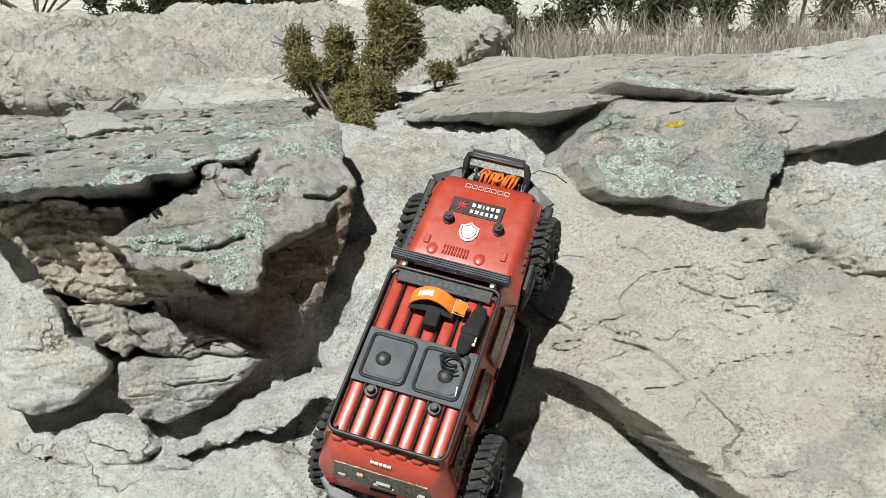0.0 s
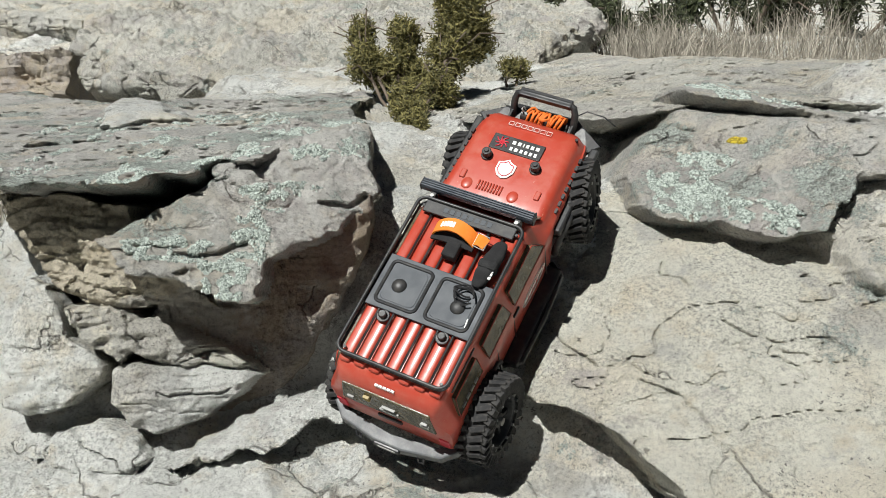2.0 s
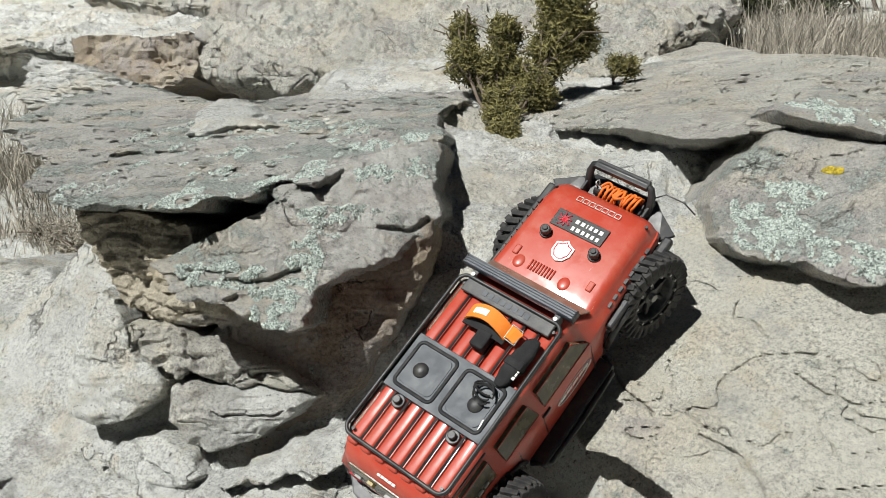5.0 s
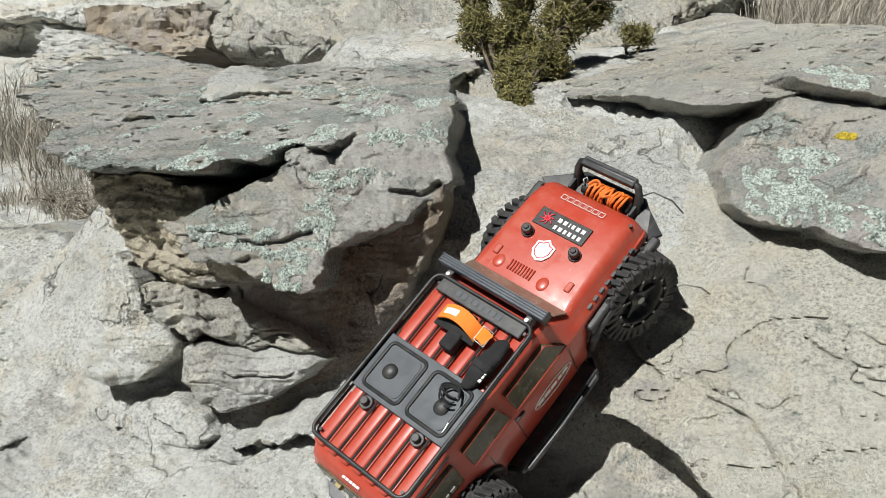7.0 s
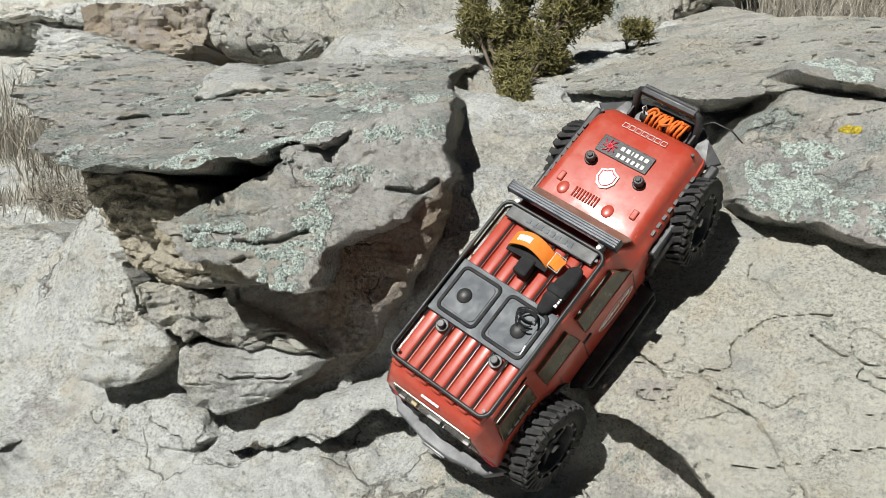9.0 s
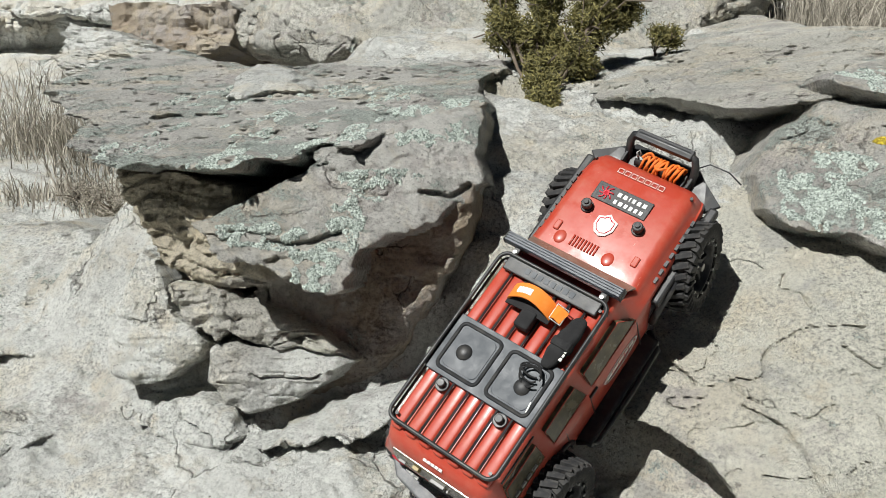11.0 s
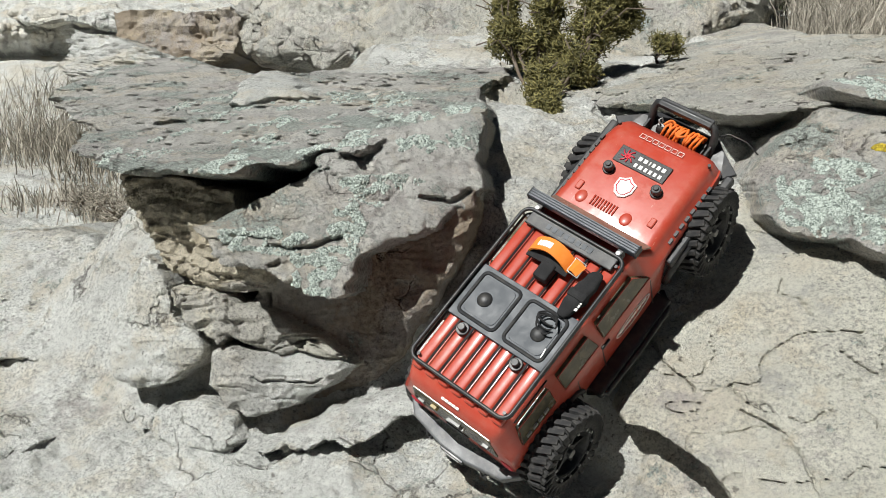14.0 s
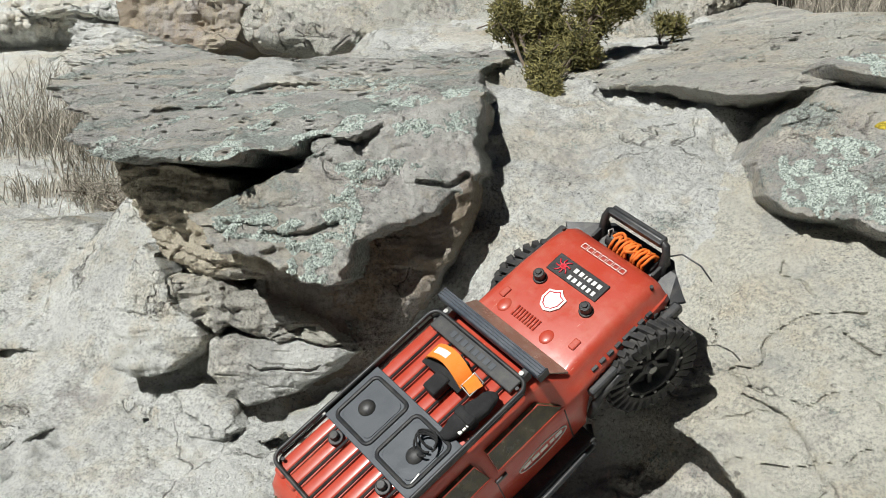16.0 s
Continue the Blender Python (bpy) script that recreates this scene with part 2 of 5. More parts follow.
def slab(name, label, outline, centre, top, thick, mat, undercut=0.5, rise=0.0, rise_over=0.12, ragged=0.012, relief=1.0,
         floor=None, bulge=0.35, around=520, strata=1.0, seed=0.0, cracks=1.0, edge=0.35):
    """A ledge of rock. outline: its rim in plan; top(x, y): the height of its rim; rise: how much the top swells inward;
    thick: the rim's height; undercut: how far (0 to 1) the underside draws back; floor: the height to which its foot reaches."""
    rim = closed_curve(outline, around)
    c = np.array(centre, float)
    away = rim - c
    reach = np.linalg.norm(away, axis=1)
    unit = away / reach[:, None]
    q = np.concatenate([rim, np.full((around, 1), seed)], 1)
    rim = rim + unit * (ragged * (fbm(q * 9, 4, 0.6) + 0.5 * fbm(q * 45, 3)))[:, None]
    away = rim - c
    reach = np.linalg.norm(away, axis=1)
    rings, n = [], around
    for s in np.concatenate([np.linspace(0.02, 0.96, int(np.clip(reach.max() / 0.0065, 50, 150))), np.linspace(0.965, 0.99, 6)]):
        xy = c + away * s
        inset = reach * (1 - s)
        r = np.clip(inset / (edge * thick), 0, 1)
        z = top(xy[:, 0], xy[:, 1]) + rise * smooth(0, rise_over, inset) - edge * thick * (1 - np.sqrt(np.clip(1 - (1 - r) ** 2, 0, 1)))
        rings.append(np.concatenate([xy, z[:, None]], 1))
    ztop = top(rim[:, 0], rim[:, 1])
    for k in np.linspace(edge, 1, 20):
        out = bulge * thick * math.sin(math.pi * (k - edge) / (1 - edge)) * 0.6
        xy = rim + unit * out
        rings.append(np.concatenate([xy, (ztop - thick * k)[:, None]], 1))
    drop = (ztop - thick) if floor is None else None
    for k in np.linspace(0.08, 1, 12):
        xy = c + away * (1 - undercut * (1 - (1 - k) ** 2))[..., None] if np.ndim(undercut) else c + away * (1 - undercut * (1 - (1 - k) ** 2))
        low = ztop - thick - 0.02 * k if floor is None else (ztop - thick) * (1 - k) + floor * k
        rings.append(np.concatenate([xy, np.broadcast_to(low, (n,))[:, None]], 1))
    v = np.concatenate([np.array([[*c, float(top(c[0], c[1])) + rise]])] + rings)
    m = len(rings)
    a = 1 + np.arange(m - 1)[:, None] * n + np.arange(n)
    b = 1 + np.arange(m - 1)[:, None] * n + (np.arange(n) + 1) % n
    f = np.stack([a.ravel(), (a + n).ravel(), (b + n).ravel(), b.ravel()], 1)
    nor = vertex_normals(v, f)
    nor[0] = (0, 0, 1)
    w = v + seed
    side = 1 - smooth(0.35, 0.8, np.abs(nor[:, 2]))
    d = relief * (0.012 * fbm(w * 6, 3) + 0.007 * (0.5 - np.abs(fbm(w * 20, 4, 0.6))) + 0.0022 * fbm(w * 90, 3))
    bands = fbm(np.stack([w[:, 0] * 5, w[:, 1] * 5, w[:, 2] * 55 + 1.5 * fbm(w * 8, 2)], 1), 3, 0.6)
    d = d + strata * side * 0.009 * bands + relief * (0.022 * flakes(w * np.array([5, 8, 9]) + 5, 3.5) + 0.008 * flakes(w * 21 + 2, 3))
    pits = smooth(0.75, 0.95, fbm(w * 24 + 9, 2)) * 0.012 * relief
    lines = cracks * 0.016 * (1 - smooth(0.0, 0.035, np.abs(fbm(w * np.array([3.5, 5, 6]) + 4, 4, 0.5)))) * smooth(-0.1, 0.2, fbm(w * 4 + 21, 2))
    lines = lines + cracks * 0.008 * (1 - smooth(0.0, 0.05, np.abs(fbm(w * np.array([9, 14, 16]) + 7, 3, 0.5)))) * smooth(0.0, 0.3, fbm(w * 7 + 2, 2))
    v = v + nor * (d - pits - lines)[:, None]
    cap = np.stack([np.zeros(n, int), 1 + np.arange(n), 1 + (np.arange(n) + 1) % n], 1)
    faces = np.concatenate([f, np.stack([cap[:, 0], cap[:, 1], cap[:, 2], cap[:, 2]], 1)[:0]])
    ob = mesh_object(name, v, faces, mat)
    extra = bmesh.new()
    extra.from_mesh(ob.data)
    extra.verts.ensure_lookup_table()
    for tri in cap:
        extra.faces.new([extra.verts[int(k)] for k in tri]).smooth = True
    extra.to_mesh(ob.data)
    extra.free()
    tagged(ob, label, "rock ledge", kind="structure")
    return ob


def plane(z0, x0, y0, ax, ay):
    return lambda x, y: z0 + ax * (x - x0) + ay * (y - y0)


# the long ledge behind the block
slab("rock_ledge", "broad pale sandstone ledge behind the block",
     [(-1.29, 2.86), (-1.15, 2.77), (-0.92, 2.72), (-0.72, 2.64), (-0.5, 2.61), (-0.33, 2.575), (-0.2, 2.62), (-0.02, 2.8), (0.1, 3.2), (0.25, 3.8), (0.1, 4.5),
      (-0.6, 4.8), (-1.3, 4.4), (-1.5, 3.5)],
     (-0.6, 3.5), lambda x, y: 0.385 + 0.15 * np.clip(y - 2.6, 0, 0.9), 0.06, ROCK_WARM, undercut=0.12, floor=0.2, seed=13.0, relief=1.4, around=760)
for k, (cx, cy, rx, ry, z, tilt, thick, low) in enumerate(((-2.65, 4.40, 0.80, 0.55, 0.27, 0.05, 0.05, None), (-2.3, 5.3, 1.1, 0.75, 0.42, 0.04, 0.08, 0.0), 
                                                             (-3.7, 4.6, 0.8, 0.6, 0.22, 0.1, 0.08, -0.1))):
    ring = [(cx + rx * math.cos(a) * (1 + 0.18 * math.sin(3 * a + k)), cy + ry * math.sin(a) * (1 + 0.2 * math.cos(2 * a + k))) for a in np.linspace(0, 2 * math.pi, 11, endpoint=False)]
    slab("rock_ledge", "stacked pale sandstone ledges over a shaded gap", ring, (cx, cy), plane(z, cx, cy, 0.0, tilt), thick, (ROCK_PALE, ROCK_WARM)[k % 2], undercut=0.35 if low is None else 0.15, floor=low, seed=31.0 + 2 * k, relief=0.9, ragged=0.03)
# ---- the outcrop: plates of rock broken out of a steep face ----
# x runs along the face, y into it and s up it, all turned a little to the left; the face leans back,
# and each plate lies on a plane of its own: (height, at x, at y, rise along x, rise along y)
LEAN_Y, LEAN_Z, FACE_Y, FACE_Z = math.cos(radians(72)), math.sin(radians(72)), 1.25, 0.20
TURN_X, TURN_Y = math.cos(radians(12)), math.sin(radians(12))
PLATES, CRACKS, BLEND = [], [], 0.0034


def plate_of_rock(name, label, outline, plane, mat, rounding=0.02, drop=0.02, rough=1.0, warp=1.0, most=None):
    """outline: (x, s) round the plate; rounding, drop: how far from its edge and how deep it curves away; most: its greatest height."""
    PLATES.append((name, label, np.array(outline, float), plane, mat, rounding, drop, rough, warp, most))


def crack(line, width, depth):
    CRACKS.append((np.array(line, float), width, depth))


def to_segments(px, py, pts, closed):
    """The distance to a line of points, and whether each place is inside it."""
    best, inside = np.full(px.shape, 9.0), np.zeros(px.shape, bool)
    for k in range(len(pts) if closed else len(pts) - 1):
        (ax, ay), (bx, by) = pts[k], pts[(k + 1) % len(pts)]
        dx, dy = bx - ax, by - ay
        u = np.clip(((px - ax) * dx + (py - ay) * dy) / (dx * dx + dy * dy + 1e-12), 0, 1)
        best = np.minimum(best, np.hypot(px - ax - u * dx, py - ay - u * dy))
        if closed and ay != by:
            inside ^= ((ay > py) != (by > py)) & (px < dx * (py - ay) / dy + ax)
    return best, inside


def plane_depth(plane, x, s):
    """How far the plane stands out from the face at (x, s)."""
    z0, x0, y0, a, b = plane
    return (z0 + a * (x - x0) + b * (FACE_Y + s * LEAN_Y - y0) - FACE_Z - s * LEAN_Z) / (LEAN_Y + b * LEAN_Z)


def face_point(x, s, h):
    ahead = s * LEAN_Y - h * LEAN_Z
    return np.stack([x * TURN_X - ahead * TURN_Y, FACE_Y + x * TURN_Y + ahead * TURN_X, FACE_Z + s * LEAN_Z + h * LEAN_Y], -1)


def spread(lo, a, b, hi, step, grow):
    out, s = list(np.arange(a, b, step)), step
    while out[-1] < hi:
        s *= grow
        out.append(out[-1] + s)
    s = step
    while out[0] > lo:
        s *= grow
        out.insert(0, out[0] - s)
    return np.array(out)


def build_outcrop():
    xs = spread(-1.8, -0.75, 0.66, 2.0, 0.0026, 1.013)
    ss = spread(-0.40, -0.20, 0.62, 1.20, 0.0024, 1.03)
    X, S = np.meshgrid(xs, ss)
    x, s = X.ravel(), S.ravel()
    # the ground's depth, by halving
    lo, hi = np.full(x.shape, -3.0), np.full(x.shape, 1.5)
    for k in range(26):
        mid = (lo + hi) / 2
        p = face_point(x, s, mid)
        under = p[:, 2] < ground_height(p[:, 0], p[:, 1])
        lo, hi = np.where(under, mid, lo), np.where(under, hi, mid)
    soil = lo - 0.012
    depth, owner = soil.copy(), np.full(x.shape, -1)
    q = np.stack([x, s, 0 * x], 1)
    wx = 0.010 * fbm(q * 9, 3) + 0.0045 * fbm(q * 38 + 5, 3) + 0.0018 * fbm(q * 130, 2)
    ws = 0.010 * fbm(q * 9 + 31, 3) + 0.0045 * fbm(q * 38 + 37, 3) + 0.0018 * fbm(q * 130 + 9, 2)
    for k, (name, label, outline, plane, mat, rounding, drop, rough, warp, most) in enumerate(PLATES):
        pick = np.nonzero((x > outline[:, 0].min() - 0.03) & (x < outline[:, 0].max() + 0.03) & (s > outline[:, 1].min() - 0.03) & (s < outline[:, 1].max() + 0.03))[0]
        near, inside = to_segments(x[pick] + warp * wx[pick], s[pick] + warp * ws[pick], outline, True)
        near = np.where(inside, near, -near)
        pick, near = pick[near > -BLEND], near[near > -BLEND]
        h = plane_depth(plane, x[pick], s[pick])
        if most is not None:
            h = np.minimum(h, plane_depth((most, 0, 0, 0.02, -0.035), x[pick], s[pick]))
        solid = np.clip(0.5 + near / (2 * BLEND), 0, 1)
        r = np.clip(near / rounding, 0, 1)
        h = h - drop * (1 - np.sqrt(np.clip(1 - (1 - r) ** 2, 0, 1)))
        w = face_point(x[pick], s[pick], h) + 2.3 * k
        beds = np.stack([w[:, 0] * 4, w[:, 1] * 4, w[:, 2] * 60 + 1.5 * fbm(w * 8, 2)], 1)
        steep = min(1.0, abs(plane[4]))
        thin = 0.25 + 0.75 * steep
        rough = rough * math.sqrt(1 + plane[3] ** 2 + plane[4] ** 2) / (LEAN_Y + plane[4] * LEAN_Z)
        h = h + rough * (0.006 * fbm(w * 6, 3) + thin * (0.010 * flakes(w * np.array([6, 9, 10]) + 5, 3.5) + 0.0055 * flakes(w * 24 + 2, 3)) + 0.003 * fbm(w * 28, 3, 0.6) + 0.0026 * fbm(w * 60, 3, 0.6) + 0.0012 * fbm(w * 150, 2))
        h = h + rough * steep * 0.006 * fbm(beds, 3, 0.6)
        h = h - rough * 0.006 * smooth(0.80, 0.95, fbm(w * 22 + 9, 2))
        h = h - 0.010 * (1 - smooth(0.0, 0.02, np.abs(fbm(w * np.array([4, 6, 6]) + 4, 4, 0.5)))) * smooth(0.0, 0.25, fbm(w * 4 + 21, 2))
        wins = (h > depth[pick]) & (h > soil[pick])
        under = np.maximum(depth[pick], soil[pick])
        depth[pick[wins]] = (under + solid * (h - under))[wins]
        wins &= solid > 0.25
        owner[pick[wins]] = k
    for line, width, deep in CRACKS:
        near, inside = to_segments(x + 0.5 * wx, s + 0.5 * ws, line, False)
        depth = depth - np.where(owner >= 0, deep * (1 - smooth(0.35, 1.0, near / width)), 0)
    v = face_point(x, s, depth)
    nx, ny = len(xs), len(ss)
    i = (np.arange(ny - 1)[:, None] * nx + np.arange(nx - 1)).ravel()
    f = np.stack([i, i + 1, i + nx + 1, i + nx], 1)
    # a broken edge belongs to the plate that stands out
    front = f[np.arange(len(f)), np.argmax(np.where(owner[f] >= 0, depth[f], -9), 1)]
    mine, rocks = np.where((owner[f] >= 0).any(1), owner[front], -1), []
    for k, (name, label, outline, plane, mat, *rest) in enumerate(PLATES):
        faces = f[mine == k]
        used, flat = np.unique(faces, return_inverse=True)
        ob = mesh_object(name, v[used], flat.reshape(faces.shape), mat)
        ob.data.set_sharp_from_angle(angle=radians(48))
        tagged(ob, label, "rock ledge", kind="structure")
        rocks.append(ob)
    return rocks


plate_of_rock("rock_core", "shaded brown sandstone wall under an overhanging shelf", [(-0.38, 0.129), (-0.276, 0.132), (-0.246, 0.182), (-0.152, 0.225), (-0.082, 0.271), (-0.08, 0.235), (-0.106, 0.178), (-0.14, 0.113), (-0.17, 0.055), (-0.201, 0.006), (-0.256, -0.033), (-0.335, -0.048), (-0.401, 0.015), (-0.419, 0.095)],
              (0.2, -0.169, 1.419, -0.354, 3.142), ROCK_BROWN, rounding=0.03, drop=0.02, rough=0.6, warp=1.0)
plate_of_rock("rock_strata", "brown layered sandstone in the shade of a shelf", [(-0.621, 0.282), (-0.606, 0.229), (-0.581, 0.189), (-0.533, 0.146), (-0.442, 0.117), (-0.33, 0.124), (-0.297, 0.12), (-0.349, 0.172), (-0.42, 0.255), (-0.528, 0.276)],
              (0.287, -0.505, 1.427, 0.624, 2.934), ROCK_BUFF, rounding=0.02, drop=0.015, rough=1.5, warp=1.0)
plate_of_rock("rock_cap", "flat-topped weathered sandstone cap with grey lichen", [(-0.602, 0.279), (-0.55, 0.278), (-0.477, 0.273), (-0.41, 0.27), (-0.375, 0.285), (-0.337, 0.287), (-0.3, 0.305), (-0.26, 0.315), (-0.223, 0.347), (-0.167, 0.376), (-0.094, 0.398), (-0.095, 0.42), (-0.123, 0.478), (-0.07, 0.523), (-0.083, 0.56), (-0.327, 0.536), (-0.509, 0.536), (-0.668, 0.521), (-0.936, 0.611), (-1.047, 0.553), (-1.026, 0.45), (-0.76, 0.34), (-0.661, 0.31)],
              (0.462, -0.37, 1.357, 0.038, -0.039), ROCK_LICHEN, rounding=0.02, drop=0.012, rough=0.6, warp=1.0)
plate_of_rock("rock_lobe", "pale smooth sandstone lobe on a weathered cap", [(-0.554, 0.416), (-0.585, 0.471), (-0.597, 0.518), (-0.556, 0.525), (-0.492, 0.492), (-0.409, 0.444), (-0.43, 0.431), (-0.494, 0.433), (-0.512, 0.411)],
              (0.458, -0.333, 2.088, 0.0, 0.0), ROCK_PALE, rounding=0.06, drop=0.05, rough=0.25, warp=1.0)
plate_of_rock("rock_shelf", "lichen-crusted sandstone shelf jutting over a dark hollow", [(-0.439, 0.207), (-0.391, 0.166), (-0.338, 0.152), (-0.288, 0.136), (-0.251, 0.122), (-0.237, 0.128), (-0.236, 0.167), (-0.186, 0.187), (-0.145, 0.209), (-0.096, 0.241), (-0.065, 0.27), (-0.074, 0.309), (-0.09, 0.352), (-0.084, 0.393), (-0.159, 0.384), (-0.22, 0.358), (-0.282, 0.316), (-0.347, 0.273), (-0.39, 0.248)],
              (0.315, -0.24, 1.294, -0.324, 0.626), ROCK_LICHEN, rounding=0.02, drop=0.012, rough=0.62, warp=1.0)
plate_of_rock("rock_shelf", "weathered brow of a lichen-crusted sandstone shelf", [(-0.307, 0.298), (-0.25, 0.313), (-0.195, 0.35), (-0.087, 0.393), (-0.071, 0.301), (-0.065, 0.272), (-0.091, 0.279), (-0.15, 0.255), (-0.196, 0.257), (-0.223, 0.243), (-0.262, 0.261)],
              (0.328, -0.24, 1.294, -0.331, 0.594), ROCK_LICHEN, rounding=0.02, drop=0.01, rough=0.62, warp=1.0)
plate_of_rock("rock_foot", "pale rounded sandstone bulge at the foot of a block", [(-0.566, 0.161), (-0.537, 0.148), (-0.515, 0.119), (-0.505, 0.076), (-0.466, 0.048), (-0.45, 0.032), (-0.468, 0.005), (-0.504, -0.027), (-0.557, -0.039), (-0.599, -0.027), (-0.617, 0.005), (-0.607, 0.061), (-0.588, 0.111)],
              (0.187, -0.487, 1.362, 0.374, 1.761), ROCK_PALE, rounding=0.035, drop=0.022, rough=0.55, warp=0.6)
plate_of_rock("rock_foot", "pale rounded sandstone bulge at the foot of a block", [(-0.446, 0.032), (-0.408, 0.037), (-0.367, 0.028), (-0.295, 0.026), (-0.238, 0.017), (-0.269, -0.011), (-0.321, -0.047), (-0.375, -0.063), (-0.416, -0.054), (-0.449, -0.02)],
              (0.16, -0.39, 1.337, -0.038, 1.746), ROCK_PALE, rounding=0.03, drop=0.018, rough=0.7, warp=0.6)
plate_of_rock("rock_wedge", "buff layered sandstone wedge under an overhanging shelf", [(-0.508, 0.126), (-0.477, 0.13), (-0.428, 0.119), (-0.371, 0.098), (-0.313, 0.065), (-0.264, 0.035), (-0.233, 0.017), (-0.294, 0.02), (-0.364, 0.024), (-0.397, 0.041), (-0.421, 0.048), (-0.431, 0.03), (-0.453, 0.051), (-0.489, 0.079)],
              (0.24, -0.404, 1.372, -0.156, 1.669), ROCK_CREAM, rounding=0.015, drop=0.012, rough=1.0, warp=1.0)
plate_of_rock("rock_block", "pale sandstone block at the foot of an outcrop", [(-0.53, -0.062), (-0.474, -0.048), (-0.409, -0.066), (-0.386, -0.096), (-0.416, -0.114), (-0.486, -0.112), (-0.528, -0.095)],
              (0.075, -0.416, 1.313, 0.208, 0.978), ROCK_PALE, rounding=0.02, drop=0.015, rough=0.5, warp=0.6)
plate_of_rock("rock_sheet", "thin pale sandstone sheet with a shadowed front edge", [(-0.374, -0.103), (-0.334, -0.078), (-0.293, -0.055), (-0.234, -0.029), (-0.188, -0.017), (-0.107, -0.018), (-0.078, -0.06), (-0.163, -0.059), (-0.222, -0.076), (-0.299, -0.086), (-0.352, -0.098)],
              (0.103, -0.296, 1.303, 0.094, 0.44), ROCK_PALE, rounding=0.012, drop=0.008, rough=0.7, warp=1.0)
plate_of_rock("rock_block", "pale sandstone block at the foot of an outcrop", [(-0.64, -0.08), (-0.539, -0.057), (-0.52, -0.096), (-0.539, -0.11), (-0.614, -0.106)],
              (0.075, -0.541, 1.35, 0.208, 0.978), ROCK_PALE, rounding=0.03, drop=0.02, rough=0.5, warp=0.6)
plate_of_rock("rock_flake", "small pale flake of sandstone lying on the slope", [(-0.744, -0.128), (-0.741, -0.11), (-0.699, -0.1), (-0.683, -0.107), (-0.709, -0.128)],
              (0.045, -0.692, 1.264, 0.104, 0.489), ROCK_PALE, rounding=0.008, drop=0.004, rough=0.4, warp=0.5)
plate_of_rock("rock_sheet", "pale grey-blotched sandstone sheet beside dry shrubs", [(-1.142, 0.145), (-0.922, 0.179), (-0.82, 0.155), (-0.72, 0.103), (-0.675, 0.021), (-0.709, -0.031), (-0.949, -0.03)],
              (0.125, -0.662, 1.503, 0.058, 0.274), ROCK_PALE, rounding=0.03, drop=0.02, rough=0.8, warp=1.0)
plate_of_rock("rock_slope", "smooth cream sandstone slope with an undercut lower edge", [(0.129, -0.012), (0.149, -0.019), (0.18, -0.03), (0.23, -0.063), (0.254, -0.088), (0.291, -0.137), (0.355, -0.205), (0.408, -0.285), (0.885, -0.267), (1.184, 0.133), (0.974, 0.395), (0.685, 0.372), (0.534, 0.338), (0.436, 0.326), (0.372, 0.332), (0.313, 0.281), (0.284, 0.285), (0.243, 0.213), (0.213, 0.152), (0.178, 0.094), (0.147, 0.046), (0.123, 0.007)],
              (0.228, 0.172, 1.336, 0.293, 0.418), ROCK_CREAM, rounding=0.02, drop=0.008, rough=0.5, warp=1.0)
plate_of_rock("rock_slope", "pale sandstone rise beside a lichen-covered slab", [(0.526, 0.203), (0.564, 0.129), (0.727, 0.048), (1.114, 0.03), (1.26, 0.541), (0.731, 0.509), (0.591, 0.327)],
              (0.4, 0.55, 1.338, 0.152, 0.428), ROCK_PALE, rounding=0.08, drop=0.06, rough=1.0, warp=1.0)
plate_of_rock("rock_plateau", "pale sandstone plateau with a hollow under its lip", [(0.01, 0.454), (0.089, 0.464), (0.156, 0.448), (0.231, 0.443), (0.264, 0.423), (0.301, 0.406), (0.364, 0.408), (0.501, 0.429), (0.995, 0.403), (1.546, 0.462), (1.629, 0.583), (0.955, 0.643), (0.654, 0.685), (0.621, 0.804), (0.586, 0.899), (0.232, 0.606), (0.072, 0.512)],
              (0.433, 0.156, 1.984, 0.189, -0.071), ROCK_WARM, rounding=0.03, drop=0.01, rough=0.5, warp=1.0, most=0.57)
plate_of_rock("rock_slab", "lichen-covered sandstone slab with a shadowed lip", [(0.358, 0.371), (0.313, 0.295), (0.324, 0.251), (0.339, 0.235), (0.363, 0.228), (0.397, 0.219), (0.434, 0.209), (0.468, 0.191), (0.499, 0.192), (0.598, 0.279), (0.786, 0.313), (1.034, 0.303), (1.267, 0.344), (1.319, 0.42), (0.732, 0.458), (0.448, 0.445)],
              (0.401, 0.314, 1.534, 0.45, 0.446), ROCK_LICHEN, rounding=0.015, drop=0.008, rough=0.5, warp=1.0, most=0.55)
plate_of_rock("rock_slab", "grey lichen-covered sandstone slab with a dark gap below", [(0.429, 0.454), (0.442, 0.436), (0.478, 0.418), (0.55, 0.397), (0.668, 0.378), (0.929, 0.356), (1.134, 0.402), (0.774, 0.508), (0.543, 0.498)],
              (0.538, 0.427, 1.67, -0.118, -0.026), ROCK_LICHEN, rounding=0.012, drop=0.006, rough=0.4, warp=1.0)
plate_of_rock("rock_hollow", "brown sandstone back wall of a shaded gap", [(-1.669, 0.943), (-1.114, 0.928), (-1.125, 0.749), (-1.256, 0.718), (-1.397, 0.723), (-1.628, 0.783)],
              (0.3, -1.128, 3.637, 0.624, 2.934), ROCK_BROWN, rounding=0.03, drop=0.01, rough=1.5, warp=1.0)
